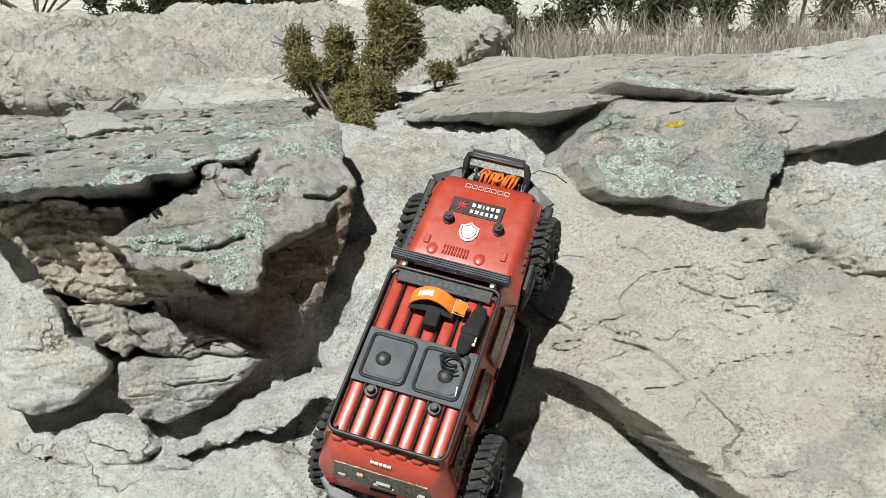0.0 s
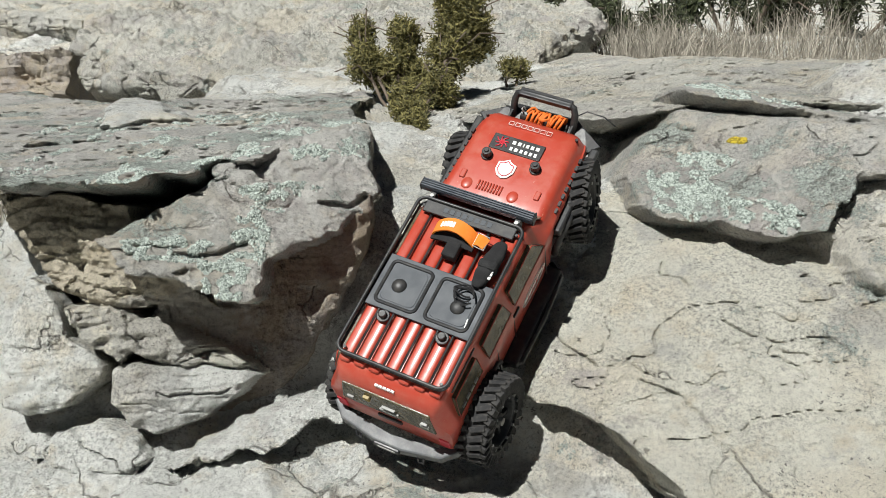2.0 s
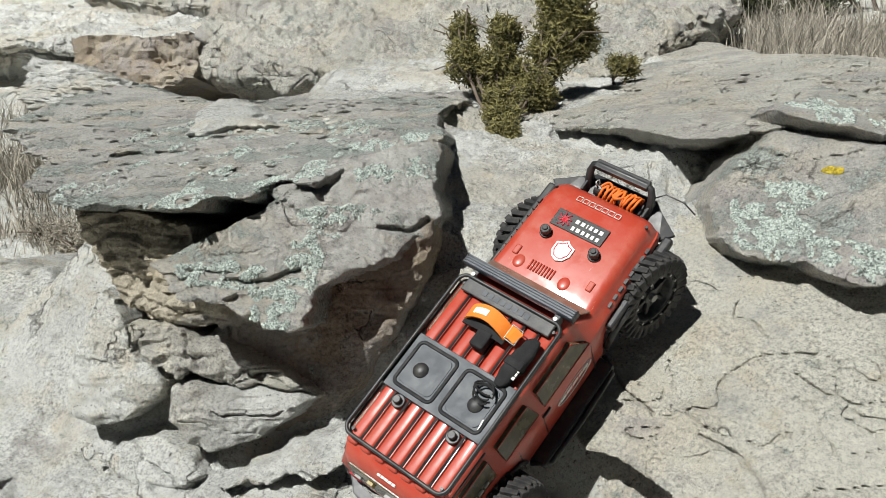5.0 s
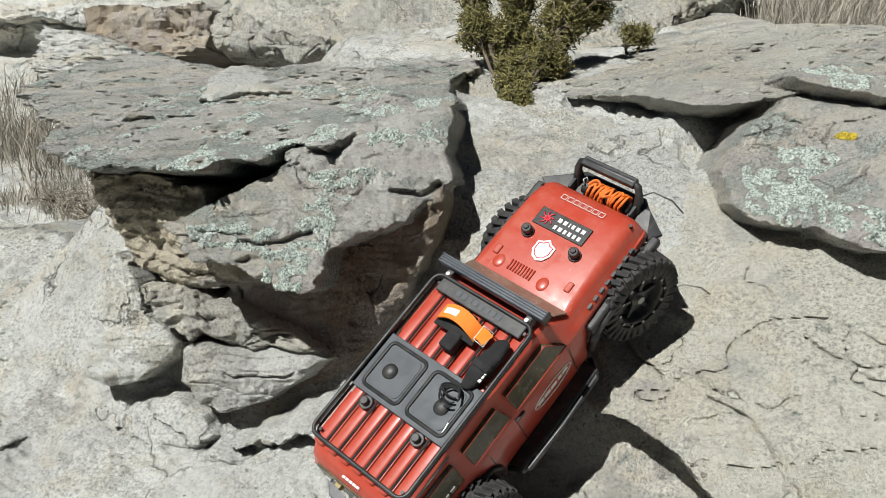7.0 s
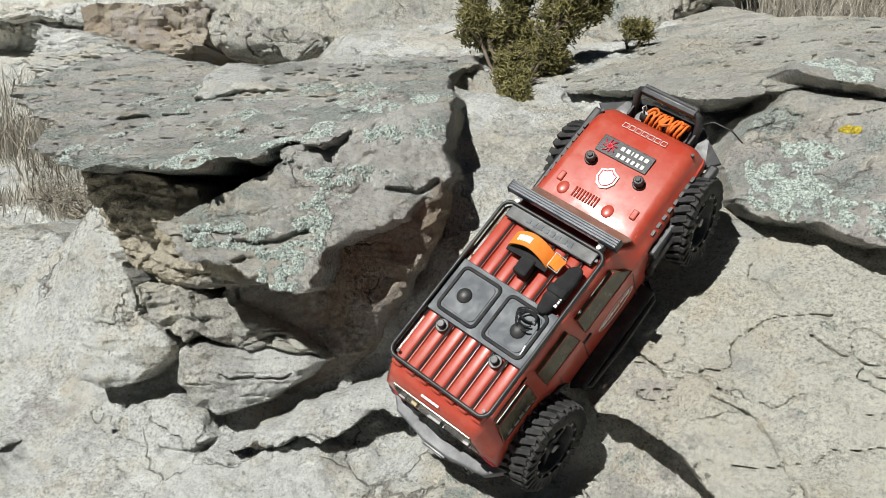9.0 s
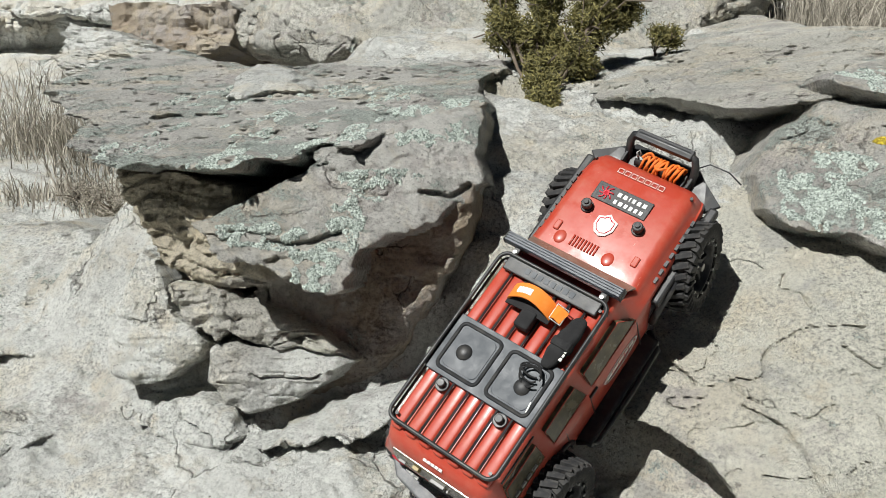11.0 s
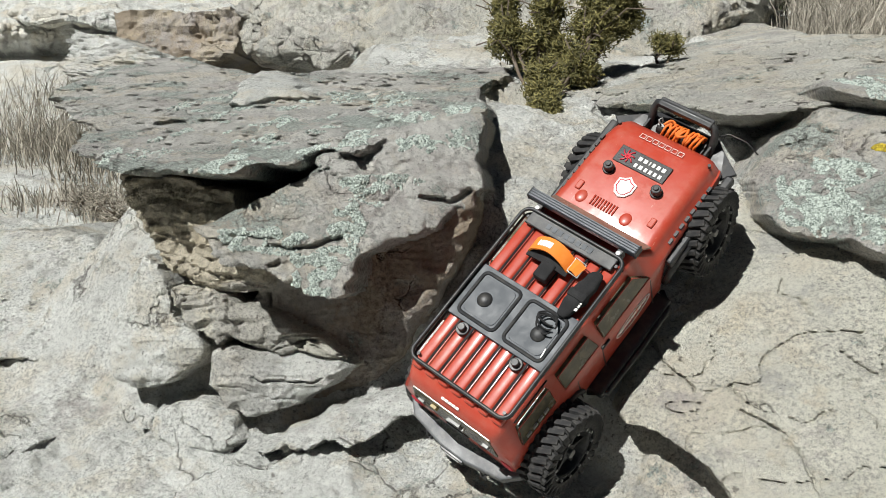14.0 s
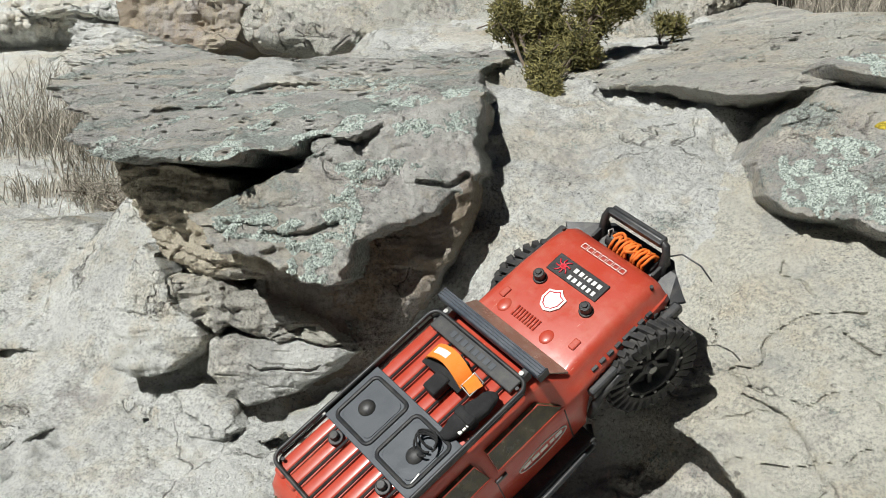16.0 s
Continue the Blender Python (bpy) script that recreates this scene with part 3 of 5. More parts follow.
plate_of_rock("rock_stack", "stacked pale sandstone ledges round a shaded gap", [(-1.761, 0.851), (-1.555, 0.81), (-1.242, 0.703), (-1.239, 0.668), (-1.35, 0.615), (-1.452, 0.58), (-1.612, 0.657)],
              (0.27, -1.32, 3.217, 0.025, 0.117), ROCK_PALE, rounding=0.03, drop=0.02, rough=1.8, warp=1.0)
# cracks, hollows and pits along their lines
crack([(0.167, 0.086), (0.185, 0.053), (0.207, 0.041), (0.219, 0.03)], 0.0025, 0.012)
crack([(0.266, 0.013), (0.304, -0.004), (0.321, -0.032), (0.331, -0.054)], 0.003, 0.008)
crack([(0.385, 0.088), (0.399, 0.078), (0.419, 0.071)], 0.0025, 0.01)
crack([(0.34, 0.164), (0.33, 0.146), (0.348, 0.141), (0.363, 0.123)], 0.003, 0.008)
crack([(-0.399, 0.06), (-0.421, 0.083), (-0.428, 0.113)], 0.002, 0.008)
crack([(-0.364, 0.024), (-0.344, 0.055), (-0.297, 0.057)], 0.002, 0.006)
crack([(-0.31, 0.022), (-0.32, 0.048), (-0.271, 0.027)], 0.002, 0.006)
crack([(-0.511, 0.079), (-0.496, 0.084), (-0.482, 0.104)], 0.002, 0.006)
crack([(-0.376, -0.009), (-0.324, -0.008), (-0.293, -0.005), (-0.278, 0.002)], 0.0025, 0.007)
crack([(-0.435, -0.019), (-0.379, -0.024), (-0.307, -0.032)], 0.002, 0.003)
crack([(-0.528, 0.405), (-0.504, 0.377), (-0.477, 0.371)], 0.005, 0.012)
crack([(-0.63, 0.368), (-0.609, 0.371), (-0.587, 0.363)], 0.006, 0.03)
crack([(-0.463, 0.465), (-0.429, 0.447)], 0.008, 0.025)
crack([(-0.441, 0.517), (-0.368, 0.486), (-0.269, 0.477)], 0.004, 0.008)
crack([(-0.348, 0.191), (-0.313, 0.188), (-0.286, 0.191), (-0.26, 0.2)], 0.006, 0.012)
crack([(-0.338, 0.163), (-0.329, 0.169)], 0.006, 0.012)
crack([(-0.159, 0.256), (-0.12, 0.252), (-0.094, 0.267)], 0.006, 0.016)
ROCKS = build_outcrop()

# ---- materials of the truck and the plants ----
def painted_red():
    m, n, l, b = material("red_paint", 0.28)
    dust = ramp(n, l, noise_node(n, l, 26, 7, 0.7), [(0.48, 0.0), (0.75, 0.35)])
    col = mix(n, l, dust, (0.41, 0.050, 0.027), (0.46, 0.20, 0.14))
    scuff = ramp(n, l, noise_node(n, l, 90, 5, 0.75, (1, 0.25, 1)), [(0.66, 0.0), (0.72, 0.55)])
    col = mix(n, l, scuff, col, (0.62, 0.38, 0.30))
    l.new(col, b.inputs["Base Color"])
    l.new(ramp(n, l, noise_node(n, l, 40, 6, 0.7), [(0.35, 0.28), (0.7, 0.55)]), b.inputs["Roughness"])
    b.inputs["Coat Weight"].default_value = 0.35
    b.inputs["Coat Roughness"].default_value = 0.15
    return m


def dusty(name, color, rough, dust_color=(0.30, 0.27, 0.22), amount=0.35, metal=0.0, relief=0.25):
    m, n, l, b = material(name, rough, metal)
    d = ramp(n, l, noise_node(n, l, 60, 7, 0.7), [(0.45, 0.0), (0.8, amount)])
    l.new(mix(n, l, d, color, dust_color), b.inputs["Base Color"])
    l.new(ramp(n, l, noise_node(n, l, 35, 5, 0.7), [(0.3, max(0.05, rough - 0.1)), (0.7, min(1, rough + 0.15))]), b.inputs["Roughness"])
    bump(n, l, b, noise_node(n, l, 600, 3, 0.6), relief, 0.0006)
    return m


RED = painted_red()
BLACK = dusty("black_plastic", (0.018, 0.019, 0.021), 0.42, amount=0.18)
TRAY = dusty("grey_tray_plastic", (0.038, 0.046, 0.056), 0.5, (0.10, 0.11, 0.12), 0.2)
LIGHTBAR = dusty("lightbar_plastic", (0.035, 0.045, 0.06), 0.35, (0.14, 0.15, 0.16), 0.4)
RUBBER = dusty("tyre_rubber", (0.022, 0.022, 0.023), 0.8, (0.20, 0.185, 0.16), 0.45, relief=0.5)
STEEL = dusty("dull_steel", (0.35, 0.35, 0.34), 0.45, amount=0.3, metal=0.8)
BUMPER = dusty("worn_grey_bumper", (0.085, 0.09, 0.095), 0.5, (0.25, 0.25, 0.24), 0.6)
ORANGE = dusty("orange_webbing", (0.75, 0.20, 0.015), 0.75, (0.7, 0.35, 0.12), 0.3, relief=0.6)
ROPE = dusty("orange_rope", (0.72, 0.16, 0.015), 0.7, (0.4, 0.2, 0.1), 0.3)
FABRIC = dusty("black_fabric", (0.012, 0.012, 0.013), 0.95, (0.08, 0.08, 0.08), 0.25, relief=0.8)
GLASS = dusty("dirty_window", (0.06, 0.055, 0.032), 0.2, (0.20, 0.15, 0.08), 0.8)
SCREEN = dusty("dusty_windscreen", (0.20, 0.12, 0.09), 0.18, (0.30, 0.25, 0.20), 0.8)
WHITE = dusty("white_decal", (0.75, 0.75, 0.72), 0.5, amount=0.2)
INK = dusty("black_decal", (0.012, 0.012, 0.014), 0.4, amount=0.1)
CRIMSON = dusty("red_decal", (0.55, 0.02, 0.04), 0.45, amount=0.1)
YELLOWISH = dusty("dull_yellow_decal", (0.28, 0.20, 0.05), 0.5, amount=0.3)
GREY_TEXT = dusty("grey_decal", (0.27, 0.27, 0.26), 0.5, amount=0.2)


# ---- mesh helpers ----
def box(bm, x0, x1, y0, y1, z0, z1, bevel=0.0, m=None):
    t = (m or Matrix.Identity(4)) @ Matrix.Translation(((x0 + x1) / 2, (y0 + y1) / 2, (z0 + z1) / 2)) @ Matrix.Diagonal((x1 - x0, y1 - y0, z1 - z0, 1))
    r = bmesh.ops.create_cube(bm, size=1, matrix=t)
    if bevel:
        edges = list({e for v in r["verts"] for e in v.link_edges})
        bmesh.ops.bevel(bm, geom=edges, offset=bevel, segments=2, affect="EDGES", profile=0.5)
    return bm


def made_box(*a, **k):
    return box(bmesh.new(), *a, **k)


def cylinder(bm, r, depth, m, segments=20, r2=None, bevel=0.0):
    q = bmesh.ops.create_cone(bm, cap_ends=True, segments=segments, radius1=r, radius2=r if r2 is None else r2, depth=depth, matrix=m)
    if bevel:
        edges = [e for e in {e for v in q["verts"] for e in v.link_edges} if any(len(f.verts) > 4 for f in e.link_faces)]
        bmesh.ops.bevel(bm, geom=edges, offset=bevel, segments=2, affect="EDGES", profile=0.5)
    return bm


def tube(bm, points, r, closed=False, sides=8):
    """A round bar along points."""
    pts = [Vector(p) for p in points]
    n, rings = len(pts), []
    for i, p in enumerate(pts):
        a = pts[i - 1] if (i or closed) else p
        b = pts[(i + 1) % n] if (i < n - 1 or closed) else p
        d = (b - a).normalized()
        u = d.orthogonal().normalized() if abs(d.z) > 0.9 else d.cross(Vector((0, 0, 1))).normalized()
        w = d.cross(u)
        rings.append([bm.verts.new(p + r * (math.cos(k * 2 * math.pi / sides) * u + math.sin(k * 2 * math.pi / sides) * w)) for k in range(sides)])
    for i in range(n if closed else n - 1):
        a, b = rings[i], rings[(i + 1) % n]
        for k in range(sides):
            bm.faces.new((a[k], a[(k + 1) % sides], b[(k + 1) % sides], b[k])).smooth = True
    if not closed:
        bm.faces.new(rings[0][::-1])
        bm.faces.new(rings[-1])
    return bm


def made_tube(*a, **k):
    return tube(bmesh.new(), *a, **k)


def rounded_loop(x0, x1, y0, y1, z, r, steps=5):
    out = []
    for cx, cy, a0 in ((x1 - r, y1 - r, 0), (x0 + r, y1 - r, 90), (x0 + r, y0 + r, 180), (x1 - r, y0 + r, 270)):
        for k in range(steps + 1):
            a = radians(a0 + 90 * k / steps)
            out.append((cx + r * math.cos(a), cy + r * math.sin(a), z))
    return out


def plate(bm, outline, h, bevel=0.0):
    """A flat piece: an outline of (x, y, z) raised by h along z."""
    lo = [bm.verts.new(p) for p in outline]
    hi = [bm.verts.new((p[0], p[1], p[2] + h)) for p in outline]
    n = len(lo)
    top = bm.faces.new(hi)
    bm.faces.new(lo[::-1])
    for k in range(n):
        bm.faces.new((lo[k], lo[(k + 1) % n], hi[(k + 1) % n], hi[k]))
    if bevel:
        bmesh.ops.bevel(bm, geom=list(top.edges), offset=bevel, segments=2, affect="EDGES", profile=0.5)
    return bm


def smooth_shade(ob, angle=40):
    for p in ob.data.polygons:
        p.use_smooth = True
    ob.data.set_sharp_from_angle(angle=radians(angle))
    return ob


def loft(sections, closed_ends=True):
    bm = bmesh.new()
    rings = [[bm.verts.new(p) for p in s] for s in sections]
    n = len(rings[0])
    for a, b in zip(rings, rings[1:]):
        for k in range(n):
            bm.faces.new((a[k], a[(k + 1) % n], b[(k + 1) % n], b[k]))
    if closed_ends:
        bm.faces.new(rings[0][::-1])
        bm.faces.new(rings[-1])
    bmesh.ops.recalc_face_normals(bm, faces=bm.faces)
    return bm


# ---- the truck: x to its right, y ahead, z up from the roof rack ----
truck = new("rc_truck")
tagged(truck, "scuffed red radio-controlled crawler truck climbing sandstone", "toy truck")


def section(y, ztop, wt, zbelt, wm, zbot, wb, r=0.012, zlow=None):
    """One cross-section of the body shell, all round."""
    half = [(0.0, ztop)]
    for k in range(5):
        a = radians(90 - 75 * k / 4)
        half.append((wt - r + r * math.cos(a), ztop - r + r * math.sin(a)))
    half += [(wt + (wm - wt) * 0.55, ztop - r + (zbelt - ztop + r) * 0.6), (wm - 0.001, zbelt + 0.003), (wm + 0.001, zbelt - 0.003), (wm, (zbelt + zbot) / 2), (wb, zbot), (wb - 0.012, zbot)]
    ring = [(x, y, z) for x, z in half] + [(-x, y, z) for x, z in reversed(half[1:])]
    return ring


def truck_body():
    rear, cab, arch = -0.096, -0.142, -0.088
    rows = [
        (-0.1335, -0.075, 0.068, -0.09, 0.078, -0.120, 0.076, 0.006),
        (-0.1315, -0.040, 0.066, -0.068, 0.084, -0.124, 0.081, 0.010),
        (-0.124, -0.020, 0.070, -0.066, 0.087, -0.126, 0.084, 0.012),
        (-0.112, -0.0125, 0.0735, -0.066, 0.088, -0.118, 0.087, 0.012),
        (-0.106, -0.0115, 0.074, -0.066, 0.088, rear, 0.088, 0.012),
        (-0.02, -0.0095, 0.0745, -0.066, 0.088, rear, 0.088, 0.012),
        (-0.005, -0.0095, 0.0745, -0.066, 0.088, -0.118, 0.087, 0.012),
        (0.004, -0.0095, 0.0745, -0.066, 0.088, cab, 0.084, 0.012),
        (0.125, -0.0105, 0.0735, -0.066, 0.0875, cab, 0.084, 0.012),
        (0.148, -0.0145, 0.0725, -0.066, 0.0875, cab, 0.084, 0.012),
        (0.163, -0.030, 0.0750, -0.066, 0.087, cab, 0.083, 0.012),
        (0.176, -0.0435, 0.078, -0.066, 0.0865, cab, 0.083, 0.012),
        (0.183, -0.0420, 0.0775, -0.066, 0.086, -0.118, 0.083, 0.012),
        (0.195, -0.0405, 0.077, -0.066, 0.0855, arch, 0.083, 0.013),
        (0.25, -0.0395, 0.076, -0.066, 0.084, arch, 0.082, 0.014),
        (0.30, -0.0415, 0.0745, -0.067, 0.0825, arch, 0.081, 0.015),
        (0.322, -0.046, 0.073, -0.070, 0.080, arch, 0.079, 0.016),
        (0.333, -0.055, 0.069, -0.075, 0.076, -0.092, 0.075, 0.014),
        (0.3375, -0.068, 0.064, -0.082, 0.071, -0.094, 0.071, 0.010),
    ]
    bm = loft([section(*r) for r in rows])
    ob = smooth_shade(part("body", bm, RED, truck, "scratched red painted body shell"), 38)
    # windows on both sides, the rear window and the windscreen
    for s in (-1, 1):
        for name, y0, y1, cut in (("window", 0.055, 0.140, 0.012), ("window", -0.024, 0.040, 0.004), ("window", -0.108, -0.042, -0.008)):
            b = bmesh.new()
            lo, hi = (0.0862, -0.059), (0.0795, -0.0275)
            quad = [(lo[0], y0, lo[1]), (lo[0], y1 + max(0, cut), lo[1]), (hi[0], y1 - max(0, cut), hi[1]), (hi[0], y0 + max(0, -cut), hi[1])]
            out = [b.verts.new((s * (x + 0.0022), y, z)) for x, y, z in quad]
            inn = [b.verts.new((s * (x - 0.004), y, z)) for x, y, z in quad]
            for k in range(4):
                b.faces.new((out[k], out[(k + 1) % 4], inn[(k + 1) % 4], inn[k]))
            b.faces.new(out)
            b.faces.new(inn[::-1])
            bmesh.ops.recalc_face_normals(b, faces=b.faces)
            bmesh.ops.bevel(b, geom=[e for e in b.edges], offset=0.0012, segments=2, affect="EDGES", profile=0.5)
            part("window", b, GLASS, truck, "dirty olive side window")
            c = bmesh.new()
            tube(c, [(s * (x + 0.0022), y, z) for x, y, z in quad], 0.0009, True, 6)
            part("window_trim", c, RED, truck)
        # door lines, door handle, side decal
        part("door_handle", made_box(min(s * 0.0875, s * 0.0915), max(s * 0.0875, s * 0.0915), 0.046, 0.062, -0.076, -0.071, 0.001), BLACK, truck)
        for k in range(3):
            part("body_line", made_box(min(s * 0.087, s * 0.0888), max(s * 0.087, s * 0.0888), (-0.004, 0.047, 0.152)[k], (-0.0028, 0.0482, 0.1532)[k], -0.135, -0.068), BLACK, truck)
        oval = bmesh.new()
        tube(oval, [(s * 0.0882, 0.112 + 0.036 * math.cos(a), -0.100 + 0.011 * math.sin(a)) for a in np.linspace(0, 2 * math.pi, 28, endpoint=False)], 0.0009, True, 6)
        part("side_decal", oval, WHITE, truck, "white oval outline decal")
        for y0, y1 in ((0.082, 0.093), (0.095, 0.106), (0.108, 0.119), (0.122, 0.129), (0.131, 0.141)):
            part("side_lettering", made_box(min(s * 0.0868, s * 0.0882), max(s * 0.0868, s * 0.0882), y0, y1, -0.103, -0.097), WHITE, truck)
        for k, y0 in enumerate((-0.098, -0.086, -0.075, -0.064)):
            part("window_lettering", made_box(min(s * 0.0860, s * 0.0884), max(s * 0.0860, s * 0.0884), y0, y0 + 0.008, -0.054, -0.049), GREY_TEXT, truck)
        for k in range(8):
            y0 = 0.204 + 0.0125 * k
            part("hood_side_lettering", made_box(min(s * 0.0798, s * 0.0836), max(s * 0.0798, s * 0.0836), y0, y0 + 0.0080, -0.0640, -0.0585), INK, truck, "black block lettering drawn as bars")
        # wheel-arch flares and the strip along the hood
        flare = bmesh.new()
        tube(flare, [(s * 0.0865, 0.183, -0.128), (s * 0.093, 0.190, -0.100), (s * 0.0955, 0.205, -0.089), (s * 0.0955, 0.25, -0.0860), (s * 0.0930, 0.30, -0.0865), (s * 0.084, 0.332, -0.090)], 0.0050, False, 8)
        part("fender_flare", flare, BLACK, truck, "black plastic wheel-arch flare")
        flare = bmesh.new()
        tube(flare, [(s * 0.0885, 0.000, -0.120), (s * 0.0895, -0.010, -0.102), (s * 0.0900, -0.03, -0.094), (s * 0.0900, -0.09, -0.094), (s * 0.0885, -0.116, -0.104), (s * 0.086, -0.126, -0.122)], 0.0032, False, 8)
        part("fender_flare", flare, BLACK, truck, "black plastic wheel-arch flare")
        strip = bmesh.new()
        box(strip, min(s * 0.083, s * 0.0955), max(s * 0.083, s * 0.0955), 0.188, 0.335, -0.0890, -0.0755, 0.003)
        part("inner_fender", strip, BLACK, truck, "glossy black fender edge")
        slider = bmesh.new()
        box(slider, min(s * 0.076, s * 0.104), max(s * 0.076, s * 0.104), 0.012, 0.172, -0.158, -0.143, 0.004)
        tube(slider, [(s * 0.084, 0.008, -0.150), (s * 0.106, 0.022, -0.150), (s * 0.108, 0.09, -0.150), (s * 0.106, 0.162, -0.150), (s * 0.084, 0.178, -0.150)], 0.0038, False, 8)
        part("rock_slider", slider, BLACK, truck, "black rock slider under the doors")
        part("tail_light", made_box(min(s * 0.066, s * 0.080), max(s * 0.066, s * 0.080), -0.1352, -0.128, -0.112, -0.090, 0.002), CRIMSON, truck)
    screen = bmesh.new()
    quad = [(-0.0735, 0.1790, -0.0405), (0.0735, 0.1790, -0.0405), (0.0665, 0.1495, -0.0105), (-0.0665, 0.1495, -0.0105)]
    lo = [screen.verts.new(p) for p in quad]
    hi = [screen.verts.new((x, y + 0.0012, z + 0.0012)) for x, y, z in quad]
    for k in range(4):
        screen.faces.new((lo[k], lo[(k + 1) % 4], hi[(k + 1) % 4], hi[k]))
    screen.faces.new(hi)
    screen.faces.new(lo[::-1])
    bmesh.ops.recalc_face_normals(screen, faces=screen.faces)
    part("windscreen", screen, SCREEN, truck, "dust-filmed windscreen")
    rw = bmesh.new()
    quad = [(-0.066, -0.1345, -0.076), (0.066, -0.1345, -0.076), (0.060, -0.1305, -0.034), (-0.060, -0.1305, -0.034)]
    lo = [rw.verts.new((x, y + 0.004, z)) for x, y, z in quad]
    hi = [rw.verts.new((x, y - 0.0012, z)) for x, y, z in quad]
    for k in range(4):
        rw.faces.new((lo[k], lo[(k + 1) % 4], hi[(k + 1) % 4], hi[k]))
    rw.faces.new(hi)
    rw.faces.new(lo[::-1])
    bmesh.ops.recalc_face_normals(rw, faces=rw.faces)
    bmesh.ops.bevel(rw, geom=list(rw.edges), offset=0.001, segments=2, affect="EDGES", profile=0.5)
    part("rear_window", rw, GLASS, truck, "dirty rear window with small decals")
    for x0, x1, z0, z1, mt in ((-0.030, -0.022, -0.052, -0.043, YELLOWISH), (-0.010, 0.016, -0.066, -0.061, GREY_TEXT), (-0.006, 0.012, -0.056, -0.053, GREY_TEXT),
                               (0.046, 0.058, -0.064, -0.059, GREY_TEXT), (0.048, 0.056, -0.057, -0.054, GREY_TEXT), (-0.056, -0.047, -0.066, -0.060, GREY_TEXT)):
        part("rear_decal", made_box(x0, x1, -0.1368, -0.133, z0, z1), mt, truck)
    for k, x in enumerate((-0.014, -0.0085, -0.003, 0.0025, 0.008)):
        part("roof_lettering", made_box(x, x + 0.0042, -0.1250, -0.1222, -0.0212, -0.0170, 0, Matrix.Identity(4)), WHITE, truck)
    part("plate_holder", made_box(-0.018, 0.016, -0.1365, -0.130, -0.094, -0.086, 0.001), BLACK, truck)


truck_body()


def hood_things():
    for s in (-1, 1):
        post = bmesh.new()
        cylinder(post, 0.0085, 0.003, pose(s * 0.0361, 0.2475, -0.038), 20, bevel=0.0008)
        cylinder(post, 0.0068, 0.011, pose(s * 0.0361, 0.2475, -0.033), 10, bevel=0.0012)
        cylinder(post, 0.0035, 0.003, pose(s * 0.0361, 0.2475, -0.0265), 10, bevel=0.0006)
        part("body_post", post, BLACK, truck, "black body post cap")
    # dark sticker with bars for its lettering and a red burst
    st = part("hood_sticker", made_box(-0.041, 0.035, 0.262, 0.288, -0.0402, -0.0382, 0.0006), INK, truck, "black rectangular sticker")
    for z, row in ((0.2765, ((-0.012, -0.005), (-0.004, 0.003), (0.004, 0.0075), (0.0085, 0.0145), (0.0155, 0.022), (0.023, 0.030))),
                   (0.2655, ((-0.012, -0.006), (-0.005, 0.002), (0.003, 0.009), (0.010, 0.016), (0.017, 0.023), (0.024, 0.030)))):
        for x0, x1 in row:
            part("lettering_bar", made_box(x0 + 0.0008, x1 - 0.0012, z, z + 0.0058, -0.0384, -0.0375), WHITE, st)
    burst = bmesh.new()
    for k in range(8):
        a = 2 * math.pi * k / 8 + 0.2
        r = 0.011 if k % 2 else 0.0095
        tube(burst, [(-0.0255, 0.275, -0.0376), (-0.0255 + 0.6 * r * math.cos(a + 0.25), 0.275 + 0.6 * r * math.sin(a + 0.25), -0.0374), (-0.0255 + r * math.cos(a), 0.275 + r * math.sin(a), -0.0377)], 0.0010, False, 5)
    cylinder(burst, 0.004, 0.0012, pose(-0.0255, 0.275, -0.0376), 10)
    part("burst_mark", burst, CRIMSON, st)
    shield = [(-0.003 + x, 0.2345 + y, -0.0392) for x, y in ((0, 0.0165), (0.006, 0.011), (0.0135, 0.009), (0.0135, -0.004), (0.008, -0.013), (0, -0.0165), (-0.008, -0.013), (-0.0135, -0.004), (-0.0135, 0.009), (-0.006, 0.011))]
    badge = part("badge", plate(bmesh.new(), shield, 0.0016, 0.0004), WHITE, truck, "white shield sticker with a red line")
    part("badge_line", made_tube([(-0.003 + (x + 0.003) * 0.76, 0.2345 + (y - 0.2345) * 0.76, -0.0374) for x, y, z in shield], 0.0007, True, 5), CRIMSON, badge)
    for k in range(7):
        x = -0.031 + 0.0095 * k
        part("hood_lettering", made_tube([(x, 0.3095, -0.0412), (x + 0.007, 0.3095, -0.0412), (x + 0.007, 0.3165, -0.0425), (x, 0.3165, -0.0425)], 0.0005, True, 5), WHITE, truck, "pale outline lettering drawn as blocks")
    for k in range(9):
        x = -0.028 + 0.0042 * k
        part("hood_louvre", made_tube([(x, 0.192, -0.0402), (x, 0.2065, -0.0395)], 0.0013, False, 6), RED, truck)
    for s in (-1, 1):
        hump = bmesh.new()
        bmesh.ops.create_uvsphere(hump, u_segments=16, v_segments=10, radius=1, matrix=pose(-0.010 + s * 0.034, 0.197, -0.0415, 0, 0, 0) @ Matrix.Diagonal((0.0085, 0.010, 0.0028, 1)))
        smooth_shade(part("hood_bump", hump, RED, truck))
        part("hood_hinge", made_box(s * 0.055 - 0.004, s * 0.055 + 0.004, 0.202, 0.216, -0.0415, -0.0375, 0.0015), RED, truck)
        part("washer", cylinder(bmesh.new(), 0.0022, 0.005, pose(s * 0.068, 0.318, -0.046), 10), BLACK, truck)


hood_things()


